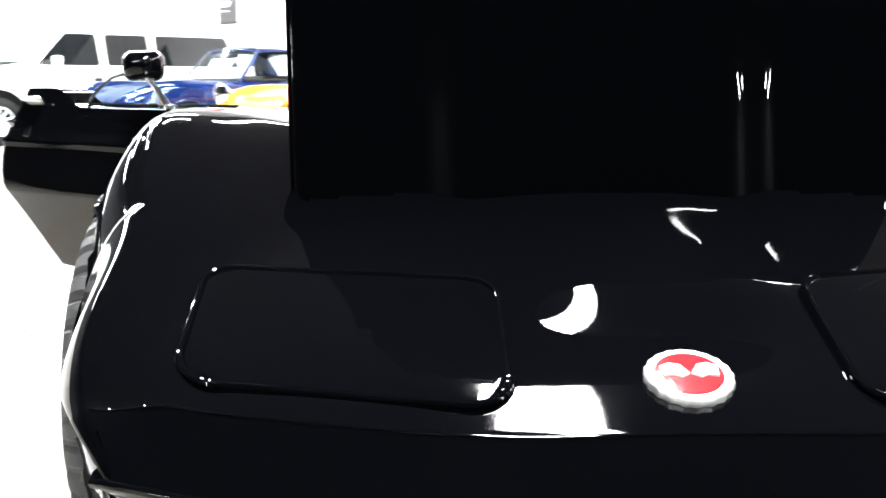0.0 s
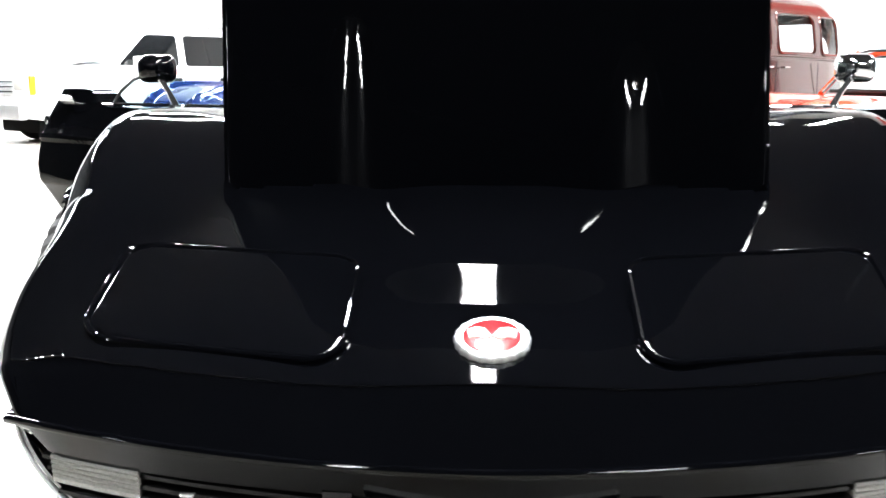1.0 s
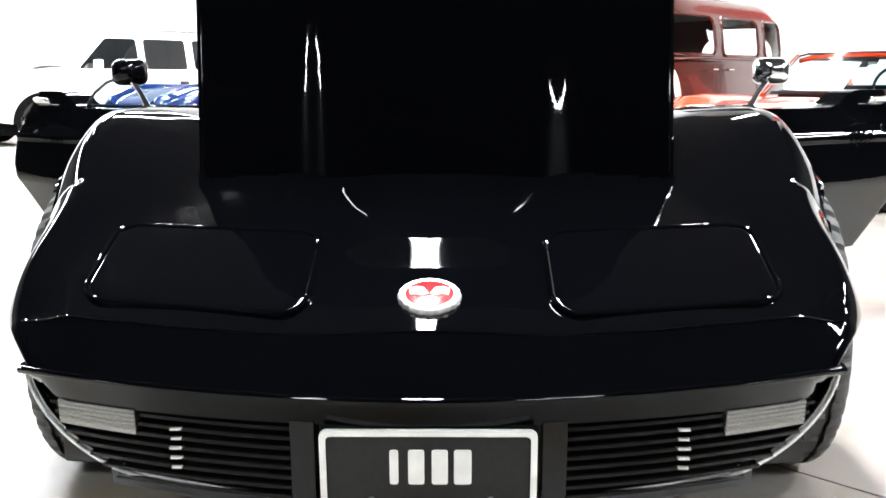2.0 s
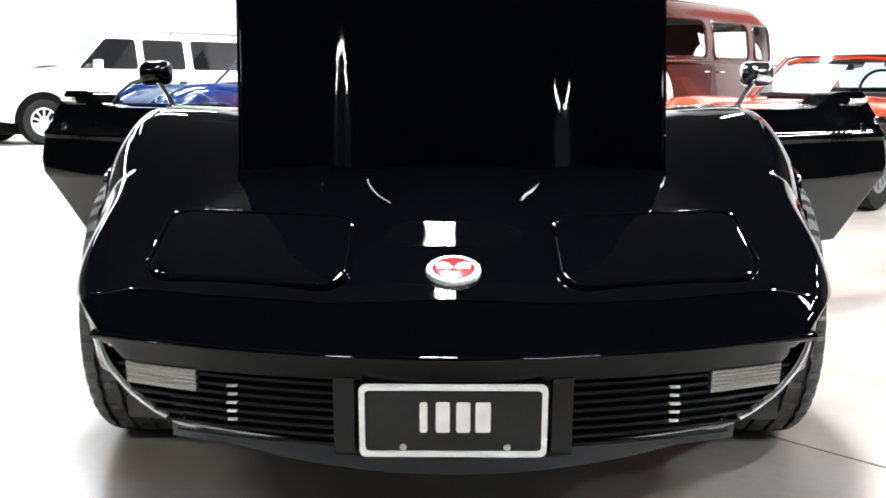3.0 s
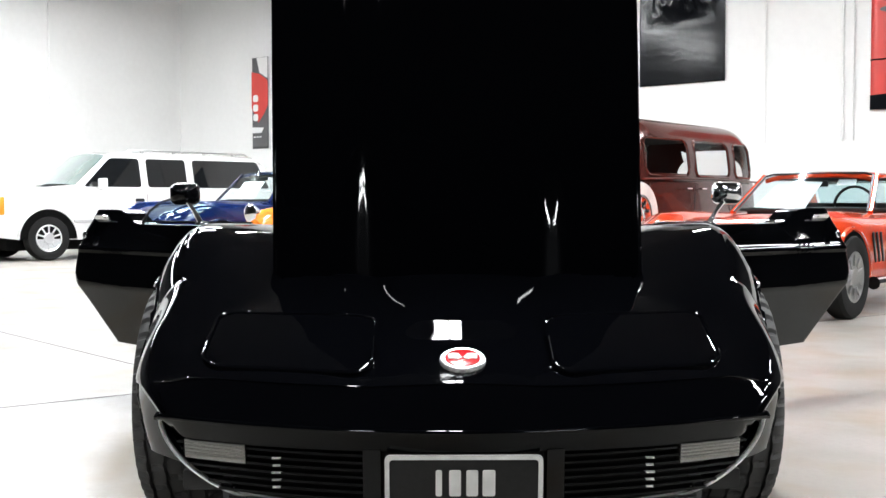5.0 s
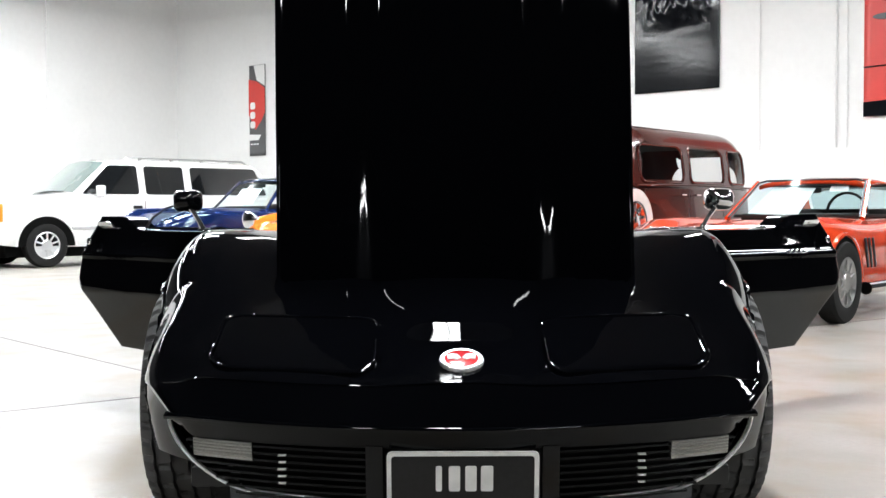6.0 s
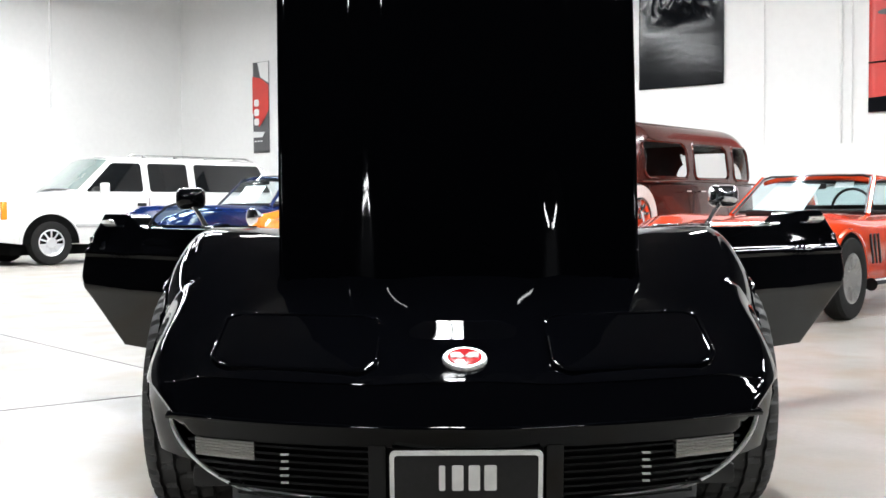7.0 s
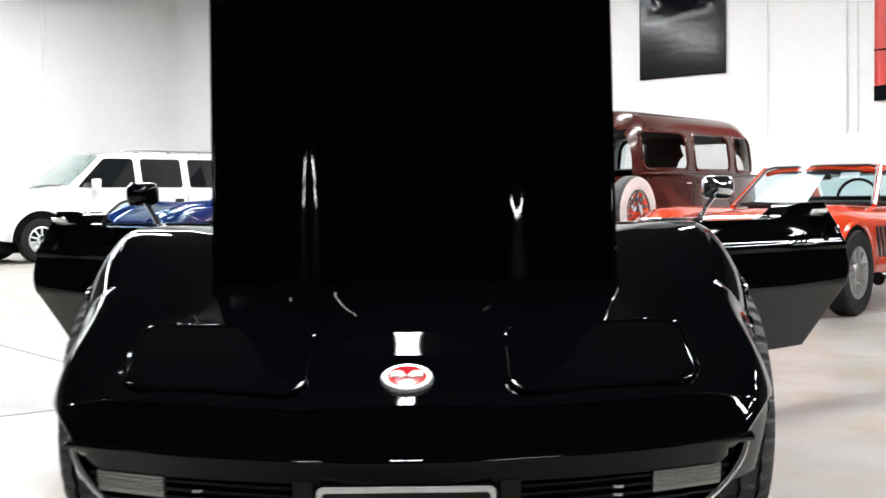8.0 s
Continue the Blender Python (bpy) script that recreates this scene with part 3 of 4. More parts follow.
def tyre_mesh(width=0.238, r=TYRE_R):
    """Ribbed radial tyre with zigzag grooves, turned round the x axis."""
    n, hw, rows = 252, width / 2, []
    grooves = (-0.072, -0.025, 0.025, 0.072)
    xs = [-hw * 0.9, -hw * 0.98, -hw * 1.01, -hw * 1.0, -hw * 0.975]
    rr = [0.205, 0.235, 0.27, 0.3, 0.312]
    tread = sorted({-0.112, -0.104, -0.095, 0.095, 0.104, 0.112} | {g + o for g in grooves for o in (-0.0062, -0.0046, 0.0046, 0.0062)} | {-0.086, -0.05, 0.0, 0.05, 0.086})
    for k in range(n + 1):
        a = 2 * math.pi * k / n
        ring = []
        for x, q in zip(xs, rr):
            ring.append((x, q))
        for x in tread:
            q = r - 0.35 * x * x - 18.0 * max(0.0, abs(x) - 0.085) ** 2
            deep = min(abs(x - g) for g in grooves) < 0.005
            cut = k % 6 < 2 and abs(x) > 0.079 or k % 9 < 2 and 0.032 < abs(x) < 0.066 or k % 9 in (4, 5) and abs(x) < 0.018
            ring.append((x + (0.0015 if k % 8 < 4 else -0.0015) * (abs(x) < 0.08), q - (0.012 if deep else 0.009 if cut else 0.0)))
        for x, q in zip(xs[::-1], rr[::-1]):
            ring.append((-x, q))
        rows.append([Vector((x, q * math.sin(a), q * math.cos(a))) for x, q in ring])
    return grid(rows)


def corvette_wheels():
    first = None
    for i, (s, y) in enumerate(((-1, AXLE_Y), (1, AXLE_Y), (-1, REAR_AXLE), (1, REAR_AXLE))):
        m = pose(s * 0.776, y, TYRE_R, 0, 0, 0 if s > 0 else 180)
        if first is None:
            tyre = part("tyre", tyre_mesh(), RUBBER, CAR, "black ribbed tyre", smooth=22, m=m)
            rim = part("rim", spun(((-0.1, 0.205), (-0.1, 0.18), (0.06, 0.17), (0.07, 0.12), (0.095, 0.07), (0.1, 0.0))), DULL_METAL, tyre)
            ring = part("rim_ring", spun(((0.085, 0.19), (0.1, 0.205), (0.106, 0.2), (0.1, 0.18))), CHROME, tyre)
            first = (tyre, rim, ring)
        else:
            t = again(first[0], m)
            for p in first[1:]:
                again(p, Matrix(), t)


def corvette_plate():
    m = pose(0, 0.066, 0.3162, 9, 0, 0) @ Matrix.Scale(1.036, 4)
    plate = part("licence_plate", slab(round_rect(0.314, 0.128, 0.012), -0.004, 0.004, 0.001), PLATE_BLACK, CAR, "black show plate with a white frame", m=m)
    outer, inner = round_rect(0.322, 0.134, 0.012), round_rect(0.303, 0.115, 0.008)
    rows = [[Vector((x, y, z)) for x, z in ring] for ring, y in ((outer, -0.002), (outer, -0.009), (inner, -0.009), (inner, -0.002))]
    bm = grid(rows + [rows[0]], True)
    bmesh.ops.remove_doubles(bm, verts=bm.verts, dist=1e-6)
    part("plate_frame", bm, PLATE_WHITE, plate, "worn white plate frame")
    for x, w in ((-0.051, 0.013), (-0.018, 0.024), (0.017, 0.024), (0.051, 0.026)):
        part("bar", slab(round_rect(w, 0.056, 0.004, 3, x, 0.006), -0.0065, -0.004), PLATE_WHITE, plate)
    for x in (-0.086, 0.093):
        part("bolt", spun(((0, 0.006), (0.003, 0.006), (0.004, 0.0)), 12), DULL_METAL, plate, m=pose(x, -0.004, -0.05, 0, 0, -90))


def corvette_rest():
    """Engine bay, floor pan, cabin and glass."""
    part("engine_bay", box((0.99, 1.1, 0.04), (0, 1.37, 0.42), 0.01), BLACK_TRIM, CAR)
    for s in (-1, 1):
        part("bay_wall", box((0.03, 1.0, 0.25), (s * 0.49, 1.42, 0.545), 0.005), BLACK_TRIM, CAR)
        part("inner_arch", box((0.04, 0.8, 0.3), (s * 0.56, AXLE_Y, 0.5), 0.01), BLACK_TRIM, CAR)
        part("rocker", box((0.1, 1.5, 0.16), (s * 0.72, 2.6, 0.3), 0.03), BLACK, CAR)
        part("seat", box((0.46, 0.5, 0.18), (s * 0.34, 2.75, 0.42), 0.06), INTERIOR, CAR)
        part("seat_back", box((0.46, 0.16, 0.58), (s * 0.34, 3.06, 0.68), 0.06, Matrix.Rotation(radians(-18), 4, "X")), INTERIOR, CAR)
    part("bulkhead", box((1.3, 0.04, 0.5), (0, 1.96, 0.56), 0.01), BLACK_TRIM, CAR)
    part("floor_pan", box((1.3, 3.9, 0.05), (0, 2.25, 0.27), 0.01), BLACK_TRIM, CAR)
    part("dashboard", box((1.2, 0.28, 0.2), (0, 2.16, 0.72), 0.05), INTERIOR, CAR)

    def arch(y, half, top, base, t):
        return [Vector((half * math.copysign(abs(math.cos(a)) ** 0.5, math.cos(a)), y, base + (top - base) * math.sin(a) ** 0.6)) for a in [math.pi * k / t for k in range(t + 1)]]
    a, b, c, d = arch(2.0, 0.62, 0.815, 0.8, 24), arch(2.5, 0.5, 1.19, 0.83, 24), arch(3.05, 0.5, 1.2, 0.84, 24), arch(3.45, 0.55, 0.9, 0.84, 24)
    part("windscreen", grid([a, b]), CAR_GLASS, CAR, "raked clear windscreen")
    roof = part("roof", grid([[p.lerp(q, f) + Vector((0, 0, 0.012 * math.sin(math.pi * f))) for p, q in zip(b, c)] for f in (0, 0.25, 0.5, 0.75, 1)]), BLACK, CAR)
    part("rear_window", grid([c, d]), TINTED, CAR)
    wheel = [Vector((0.37 + 0.18 * math.cos(2 * math.pi * k / 32), 2.42, 0.8 + 0.18 * math.sin(2 * math.pi * k / 32))) for k in range(33)]
    part("steering_wheel", tube(wheel, 0.012, 8), INTERIOR, CAR)


corvette_body()
corvette_front()
corvette_emblem()
corvette_hood()
corvette_door(-1, 46.0)
corvette_door(1, 51.5)
corvette_wheels()
corvette_plate()
corvette_rest()


# ---- other cars ----
def ring_section(y, hw, z0, z1, bulge=0.04, r=0.12, n=8, tumble=0.0):
    """A rounded cross-section of a car body at y."""
    pts = []
    for sx in (1, -1):
        corner = []
        for k in range(n + 1):
            a = math.pi / 2 * k / n
            corner.append((hw - tumble - r + r * math.cos(a), z1 - r + r * math.sin(a)))
        side = [(hw - 0.06, z0), (hw + bulge * 0.4, lerp(z0, z1, 0.25)), (hw + bulge, lerp(z0, z1, 0.5)), (hw + bulge * 0.4 - tumble * 0.4, lerp(z0, z1, 0.72))]
        half = side + corner
        if sx < 0:
            half = [(-x, z) for x, z in half[::-1]]
        pts += half
    return [Vector((x, y, z)) for x, z in pts]


def hull(stations, **kw):
    """A shut body through stations (y, half width, underside, top)."""
    return capped([ring_section(y, hw, z0, z1, min(kw.get("bulge", 0.04), hw * 0.1), min(kw.get("r", 0.12), (z1 - z0) * 0.45, hw * 0.5), kw.get("n", 8), kw.get("tumble", 0.0)) for y, hw, z0, z1 in stations])


def car_wheel(parent, x, y, r, width, face, tyre_mat, first=None, white=False, z=None):
    m = pose(x, y, z or r, 0, 0, 0 if x > 0 else 180)
    if first:
        t = again(first, m, parent)
        for c in list(first.children):
            again(c, Matrix(), t)
        return t
    h = width / 2
    t = part("tyre", spun(((-h * 0.8, r * 0.6), (-h, r * 0.75), (-h * 0.9, r * 0.95), (-h * 0.6, r), (h * 0.6, r), (h * 0.9, r * 0.95), (h, r * 0.75), (h * 0.85, r * 0.6))), tyre_mat, parent, m=m)
    if white:
        part("white_band", spun(((h * 0.985, r * 0.62), (h * 1.04, r * 0.68), (h * 1.04, r * 0.9), (h * 0.95, r * 0.96))), WHITEWALL, t, "broad white sidewall")
    rim = part("rim", spun(((-h * 0.8, r * 0.6), (h * 0.85, r * 0.62), (h * 0.9, r * 0.57), (h * 0.78, r * 0.52), (h * 0.72, r * 0.3), (h * 0.9, r * 0.22), (h * 0.85, 0.0))), face, t)
    for k in range(10):
        a = 2 * math.pi * k / 10
        part("spoke", box((0.012, 0.03, r * 0.28), (h * 0.82, 0, 0), 0.003), face, t, m=Matrix.Rotation(a, 4, "X") @ pose(0, 0, r * 0.4))
    return t


def pane(name, mat, corners, parent, thick=0.006, label=""):
    """A flat pane through corners given in order, with a little thickness."""
    c = [Vector(p) for p in corners]
    nrm = (c[1] - c[0]).cross(c[2] - c[0]).normalized() * thick / 2
    bm = bmesh.new()
    a, b = [bm.verts.new(p + nrm) for p in c], [bm.verts.new(p - nrm) for p in c]
    bm.faces.new(a), bm.faces.new(b[::-1])
    for i in range(len(c)):
        bm.faces.new((a[i], a[(i + 1) % len(c)], b[(i + 1) % len(c)], b[i]))
    return part(name, bm, mat, parent, label, smooth=0)


def rounded_pane(name, mat, quad, parent, r=0.05, thick=0.008, label=""):
    """A pane with rounded corners; quad: four corners in order."""
    q = [Vector(p) for p in quad]
    pts = []
    for i in range(4):
        p, a, b = q[i], q[i - 1], q[(i + 1) % 4]
        ra, rb = (a - p).normalized() * r, (b - p).normalized() * r
        for k in range(5):
            f = k / 4
            pts.append((p + ra).lerp(p, f).lerp(p.lerp(p + rb, f), f))
    return pane(name, mat, pts, parent, thick, label)


def arch_ring(car, s, y, r, half, mat, width=0.05, up=0.0):
    """The flared lip of a wheel opening, with a flat black sheet painting the shade inside it."""
    rows = []
    for k in range(25):
        a = math.pi * k / 24
        c, q = math.cos(a), math.sin(a)
        rows.append([Vector((s * (half + o), y + rr * c, up + rr * q)) for o, rr in ((-0.3, r), (0.0, r), (0.016, r + 0.012), (0.012, r + width), (-0.01, r + width + 0.01))])
    part("wheel_arch", grid(rows), mat, car)
    # flat sheet on the body side, black in place of a shaded recess
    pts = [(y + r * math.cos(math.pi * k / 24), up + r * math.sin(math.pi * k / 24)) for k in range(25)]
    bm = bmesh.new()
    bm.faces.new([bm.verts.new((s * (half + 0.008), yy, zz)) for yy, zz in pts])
    part("arch_hollow", bm, MATTE_SHADE, car, smooth=0)


def suburban(m):
    car = thing("suburban_car", "large white estate truck with dark windows parked by the wall", "car", m)
    part("body", hull(((-0.88, 0.86, 0.42, 1.12), (-0.84, 0.93, 0.4, 1.17), (-0.5, 0.95, 0.36, 1.2), (0.5, 0.955, 0.34, 1.22), (0.72, 0.955, 0.34, 1.23), (2.0, 0.955, 0.34, 1.23), (4.2, 0.955, 0.36, 1.23), (4.55, 0.94, 0.42, 1.23), (4.62, 0.9, 0.5, 1.18)), r=0.07, bulge=0.03), WHITE_PAINT, car)
    rings = []
    for y, top, wid in ((0.52, 1.24, 0.92), (0.9, 1.56, 0.925), (1.24, 1.83, 0.93), (1.6, 1.87, 0.93), (3.0, 1.88, 0.93), (4.3, 1.86, 0.925), (4.5, 1.74, 0.92), (4.62, 1.24, 0.9)):
        half = [(wid - 0.235 * (z - 1.08), z) for z in (1.08, lerp(1.08, top, 0.5), top - 0.07)] + [(wid - 0.235 * (top - 1.08) - 0.03, top - 0.025), (wid - 0.235 * (top - 1.08) - 0.1, top)]
        rings.append([Vector((x, y, z)) for x, z in half] + [Vector((-x, y, z)) for x, z in half[::-1]])
    part("cabin", capped(rings), WHITE_PAINT, car)

    def side(s, y, z):
        return (s * (0.934 - 0.235 * (z - 1.08)), y, z)
    for s in (-1, 1):
        for y0, y1, y2, y3 in ((0.68, 1.78, 1.78, 1.22), (1.92, 2.72, 2.72, 1.92), (2.88, 4.55, 4.32, 2.88)):
            quad = (side(s, y0, 1.25), side(s, y1, 1.25), side(s, y2, 1.76), side(s, y3, 1.76))
            rounded_pane("side_window", TINTED, quad, car, 0.06, 0.016, "dark tinted side window")
        part("roof_rail", tube([(s * 0.7, 1.6, 1.87), (s * 0.7, 1.66, 1.915), (s * 0.7, 4.1, 1.905), (s * 0.7, 4.2, 1.85)], 0.014, 8), DULL_METAL, car)
        part("mirror", box((0.16, 0.12, 0.2), (s * 1.06, 0.95, 1.3), 0.03), WHITE_PAINT, car)
        part("headlamp", box((0.34, 0.04, 0.15), (s * 0.62, -0.885, 0.92), 0.02), LENS_CLEAR, car)
        part("marker_lamp", box((0.12, 0.1, 0.3), (s * 0.925, -0.79, 0.92), 0.02), AMBER, car, "amber corner lamp")
        for y in (1.85, 2.78):
            part("door_gap", box((0.004, 0.012, 0.75), (s * 0.985, y, 0.76)), BLACK_TRIM, car)
        for y in (1.7, 2.6):
            part("handle", box((0.03, 0.17, 0.06), (s * 0.985, y, 1.02), 0.01), BLACK_TRIM, car)
        part("side_strip", box((0.02, 3.9, 0.06), (s * 0.985, 2.4, 0.66), 0.008), STEEL, car)
        for y in (0.0, 3.34):
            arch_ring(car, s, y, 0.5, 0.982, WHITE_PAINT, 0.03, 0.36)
    part("windscreen", rounded_bm_screen(((-0.8, 0.58, 1.26), (0.8, 0.58, 1.26), (0.68, 1.2, 1.8), (-0.68, 1.2, 1.8)), 0.02), CAR_TINT, car, "pale green windscreen")
    part("hood_line", tube([(-0.86, -0.86, 1.16), (-0.9, 0.2, 1.2), (-0.9, 0.55, 1.22)], 0.006, 6), STEEL, car)
    part("hood_line", tube([(0.86, -0.86, 1.16), (0.9, 0.2, 1.2), (0.9, 0.55, 1.22)], 0.006, 6), STEEL, car)
    part("wiper", tube([(-0.5, 0.56, 1.27), (0.1, 0.6, 1.29)], 0.01, 6), BLACK_TRIM, car)
    # plain black block, set low to deepen the shade under the truck
    part("underside", box((1.6, 5.0, 0.24), (0, 1.85, 0.29), 0.04), MATTE_SHADE, car)
    part("grille", box((1.0, 0.05, 0.26), (0, -0.895, 0.9), 0.02), STEEL, car)
    for k in range(3):
        part("grille_bar", box((1.0, 0.03, 0.025), (0, -0.925, 0.82 + 0.08 * k), 0.006), CHROME, car)
    part("bumper", box((1.9, 0.16, 0.24), (0, -0.94, 0.5), 0.05), SILVER, car, "chrome front bumper")
    for y in (1.9, 2.55, 3.2, 3.85):
        for s in (-1, 1):
            part("rail_foot", box((0.03, 0.06, 0.05), (s * 0.7, y, 1.885), 0.006), DULL_METAL, car)
    w = None
    for s in (1, -1):
        for y in (0.0, 3.34):
            w2 = car_wheel(car, s * 0.89, y, 0.375, 0.24, SILVER, TYRE_DARK, w)
            w = w or w2
    return car


def rounded_bm_screen(quad, lift):
    """A gently bowed screen over four corners."""
    a, b, c, d = [Vector(p) for p in quad]
    nrm = (b - a).cross(d - a).normalized()
    rows = []
    for i in range(7):
        v = i / 6
        rows.append([a.lerp(b, j / 12).lerp(d.lerp(c, j / 12), v) + nrm * (lift + 0.05 * math.sin(math.pi * j / 12)) for j in range(13)])
    return grid(rows)


CAR_TINT = material("green_glass", (0.14, 0.19, 0.18), 0.04, coat=1.0, stain=0.3, stain_scale=3)


def old_sedan(m):
    """A tall sedan with real window openings, so that the wall shows through it."""
    car = thing("old_sedan", "tall brown-red vintage sedan with rounded roof", "car", m)
    part("lower_body", hull(((0.55, 0.56, 0.42, 1.08), (0.8, 0.66, 0.4, 1.14), (1.2, 0.72, 0.38, 1.18), (2.2, 0.74, 0.38, 1.2), (3.0, 0.73, 0.4, 1.2), (3.4, 0.7, 0.42, 1.2), (3.58, 0.62, 0.45, 1.2), (3.7, 0.5, 0.5, 1.19), (3.75, 0.36, 0.55, 1.15)), r=0.06, bulge=0.03), MAROON, car)
    part("bonnet", hull(((-0.55, 0.26, 0.5, 1.04), (-0.5, 0.3, 0.48, 1.1), (0.2, 0.4, 0.46, 1.14), (0.62, 0.54, 0.44, 1.16)), r=0.14), MAROON, car)
    # one rounded shell from the belt over the roof, with window holes
    def shell(f, v):
        """f along the car, v from the belt of one side over the roof to the other."""
        y = lerp(0.84, 3.7, f)
        top = 1.81 - 0.16 * max(0.0, (1.15 - y) / 0.31) ** 2 - 0.33 * max(0.0, (y - 3.0) / 0.7) ** 3.4
        wide = 0.735 - 0.1 * max(0.0, (1.5 - y) / 0.66) ** 2 - 0.3 * max(0.0, (y - 2.95) / 0.75) ** 2.8
        a = math.pi * v
        c, q = math.cos(a), math.sin(a)
        x = wide * math.copysign(abs(c) ** 0.36, c) * (1 - 0.1 * q ** 2)
        return Vector((x, y, 1.16 + max(0.02, top - 1.16) * q ** 0.62))

    holes = ((0.98, 1.78), (1.93, 2.72), (2.86, 3.34))

    def in_hole(p):
        for y0, y1 in holes:
            dy, dz = abs(p.y - (y0 + y1) / 2) - (y1 - y0) / 2, abs(p.z - 1.4) - 0.19
            if dy < 0 and dz < 0 and not (dy > -0.09 and dz > -0.09 and math.hypot(dy + 0.09, dz + 0.09) > 0.09):
                return True
        return p.y > 3.62 and abs(p.x) < 0.34 and 1.3 < p.z < 1.56 or p.y < 0.95 and abs(p.x) < 0.54 and 1.2 < p.z < 1.6
    nf, nv = 150, 110
    pts = [[shell(i / nf, k / nv) for k in range(nv + 1)] for i in range(nf + 1)]
    bm = bmesh.new()
    vs = [[bm.verts.new(p) for p in r] for r in pts]
    for i in range(nf):
        for k in range(nv):
            if not in_hole((pts[i][k] + pts[i + 1][k + 1]) / 2):
                bm.faces.new((vs[i][k], vs[i + 1][k], vs[i + 1][k + 1], vs[i][k + 1]))
    bmesh.ops.delete(bm, geom=[v for v in bm.verts if not v.link_faces], context="VERTS")
    part("cabin", bm, MAROON, car)
    for s in (-1, 1):
        part("belt_moulding", tube([(s * (0.75 - 0.06 * abs(f - 0.45)), lerp(0.85, 3.5, f), 1.17 + 0.02 * math.sin(math.pi * f)) for f in [k / 12 for k in range(13)]], 0.012, 8), MAROON, car)
        for y0, y1 in holes:
            def on_side(y, z):
                v = (max(0.0, (z - 1.16) / 0.63)) ** (1 / 0.62)
                v = math.asin(min(1.0, v)) / math.pi
                p = shell((y - 0.84) / 2.86, v)
                return Vector((s * abs(p.x), y, z))
            pane("side_glass", OLD_GLASS, (on_side(y0, 1.2), on_side(y1, 1.2), on_side(y1, 1.6), on_side(y0, 1.6)), car, 0.004)
            ring = [on_side(y, z) for y, z in round_rect(y1 - y0, 0.385, 0.09, 5, (y0 + y1) / 2, 1.4)]
            part("window_surround", tube(ring + [ring[0]], 0.016, 6), MAROON, car)
        for y in (1.72, 1.95):
            part("handle", tube([(s * 0.76, y, 1.08), (s * 0.795, y, 1.08), (s * 0.795, y + 0.1 * (1 if y > 1.8 else -1), 1.08)], 0.009, 8), CHROME, car, "chrome door handle")
        for y in (0.9, 1.83, 2.72):
            part("door_gap", box((0.006, 0.01, 0.66), (s * 0.772, y, 0.8)), BLACK_TRIM, car)
        # long flowing fenders
        for y0, up, long in ((0.0, 0.86, 0.62), (3.1, 0.8, 0.6)):
            rows = []
            for k in range(19):
                a = math.pi * k / 18
                yy, zz = y0 - long * math.cos(a), 0.34 + (up - 0.34) * math.sin(a) ** 0.8
                rows.append([Vector((s * x, yy, zz + dz)) for x, dz in ((0.48, 0.0), (0.6, 0.03), (0.74, 0.02), (0.86, -0.05), (0.89, -0.13), (0.86, -0.13), (0.6, -0.04))])
            part("fender", grid(rows), MAROON, car)
        part("running_board", box((0.3, 2.0, 0.05), (s * 0.72, 1.55, 0.36), 0.01), BLACK_TRIM, car)
        part("headlamp", spun(((-0.14, 0.02), (-0.06, 0.09), (0.04, 0.115), (0.06, 0.11), (0.08, 0.0)), 24), CHROME, car, m=pose(s * 0.5, -0.52, 0.98, 0, 0, -90))
        car_wheel(car, s * 0.83, 0.5, 0.34, 0.15, CHROME, RUBBER, None, True, 0.8)
    part("seat", box((1.1, 0.2, 0.5), (0, 1.95, 1.0), 0.06), INTERIOR, car)
    part("rear_seat", box((1.1, 0.25, 0.5), (0, 3.1, 1.0), 0.06), INTERIOR, car)
    part("windscreen", rounded_bm_screen(((-0.55, 0.83, 1.2), (0.55, 0.83, 1.2), (0.55, 0.93, 1.58), (-0.55, 0.93, 1.58)), 0.0), CAR_GLASS, car)
    part("headliner", box((1.12, 1.9, 0.015), (0, 2.0, 1.63), 0.004), INTERIOR, car)
    part("cabin_floor", box((1.3, 2.5, 0.012), (0, 2.1, 1.206), 0.004), INTERIOR, car)
    w = None
    for s in (1, -1):
        for y in (0.0, 3.05):
            w2 = car_wheel(car, s * 0.7, y, 0.36, 0.16, CHROME, TYRE_DARK, w, True)
            w = w or w2
    return car


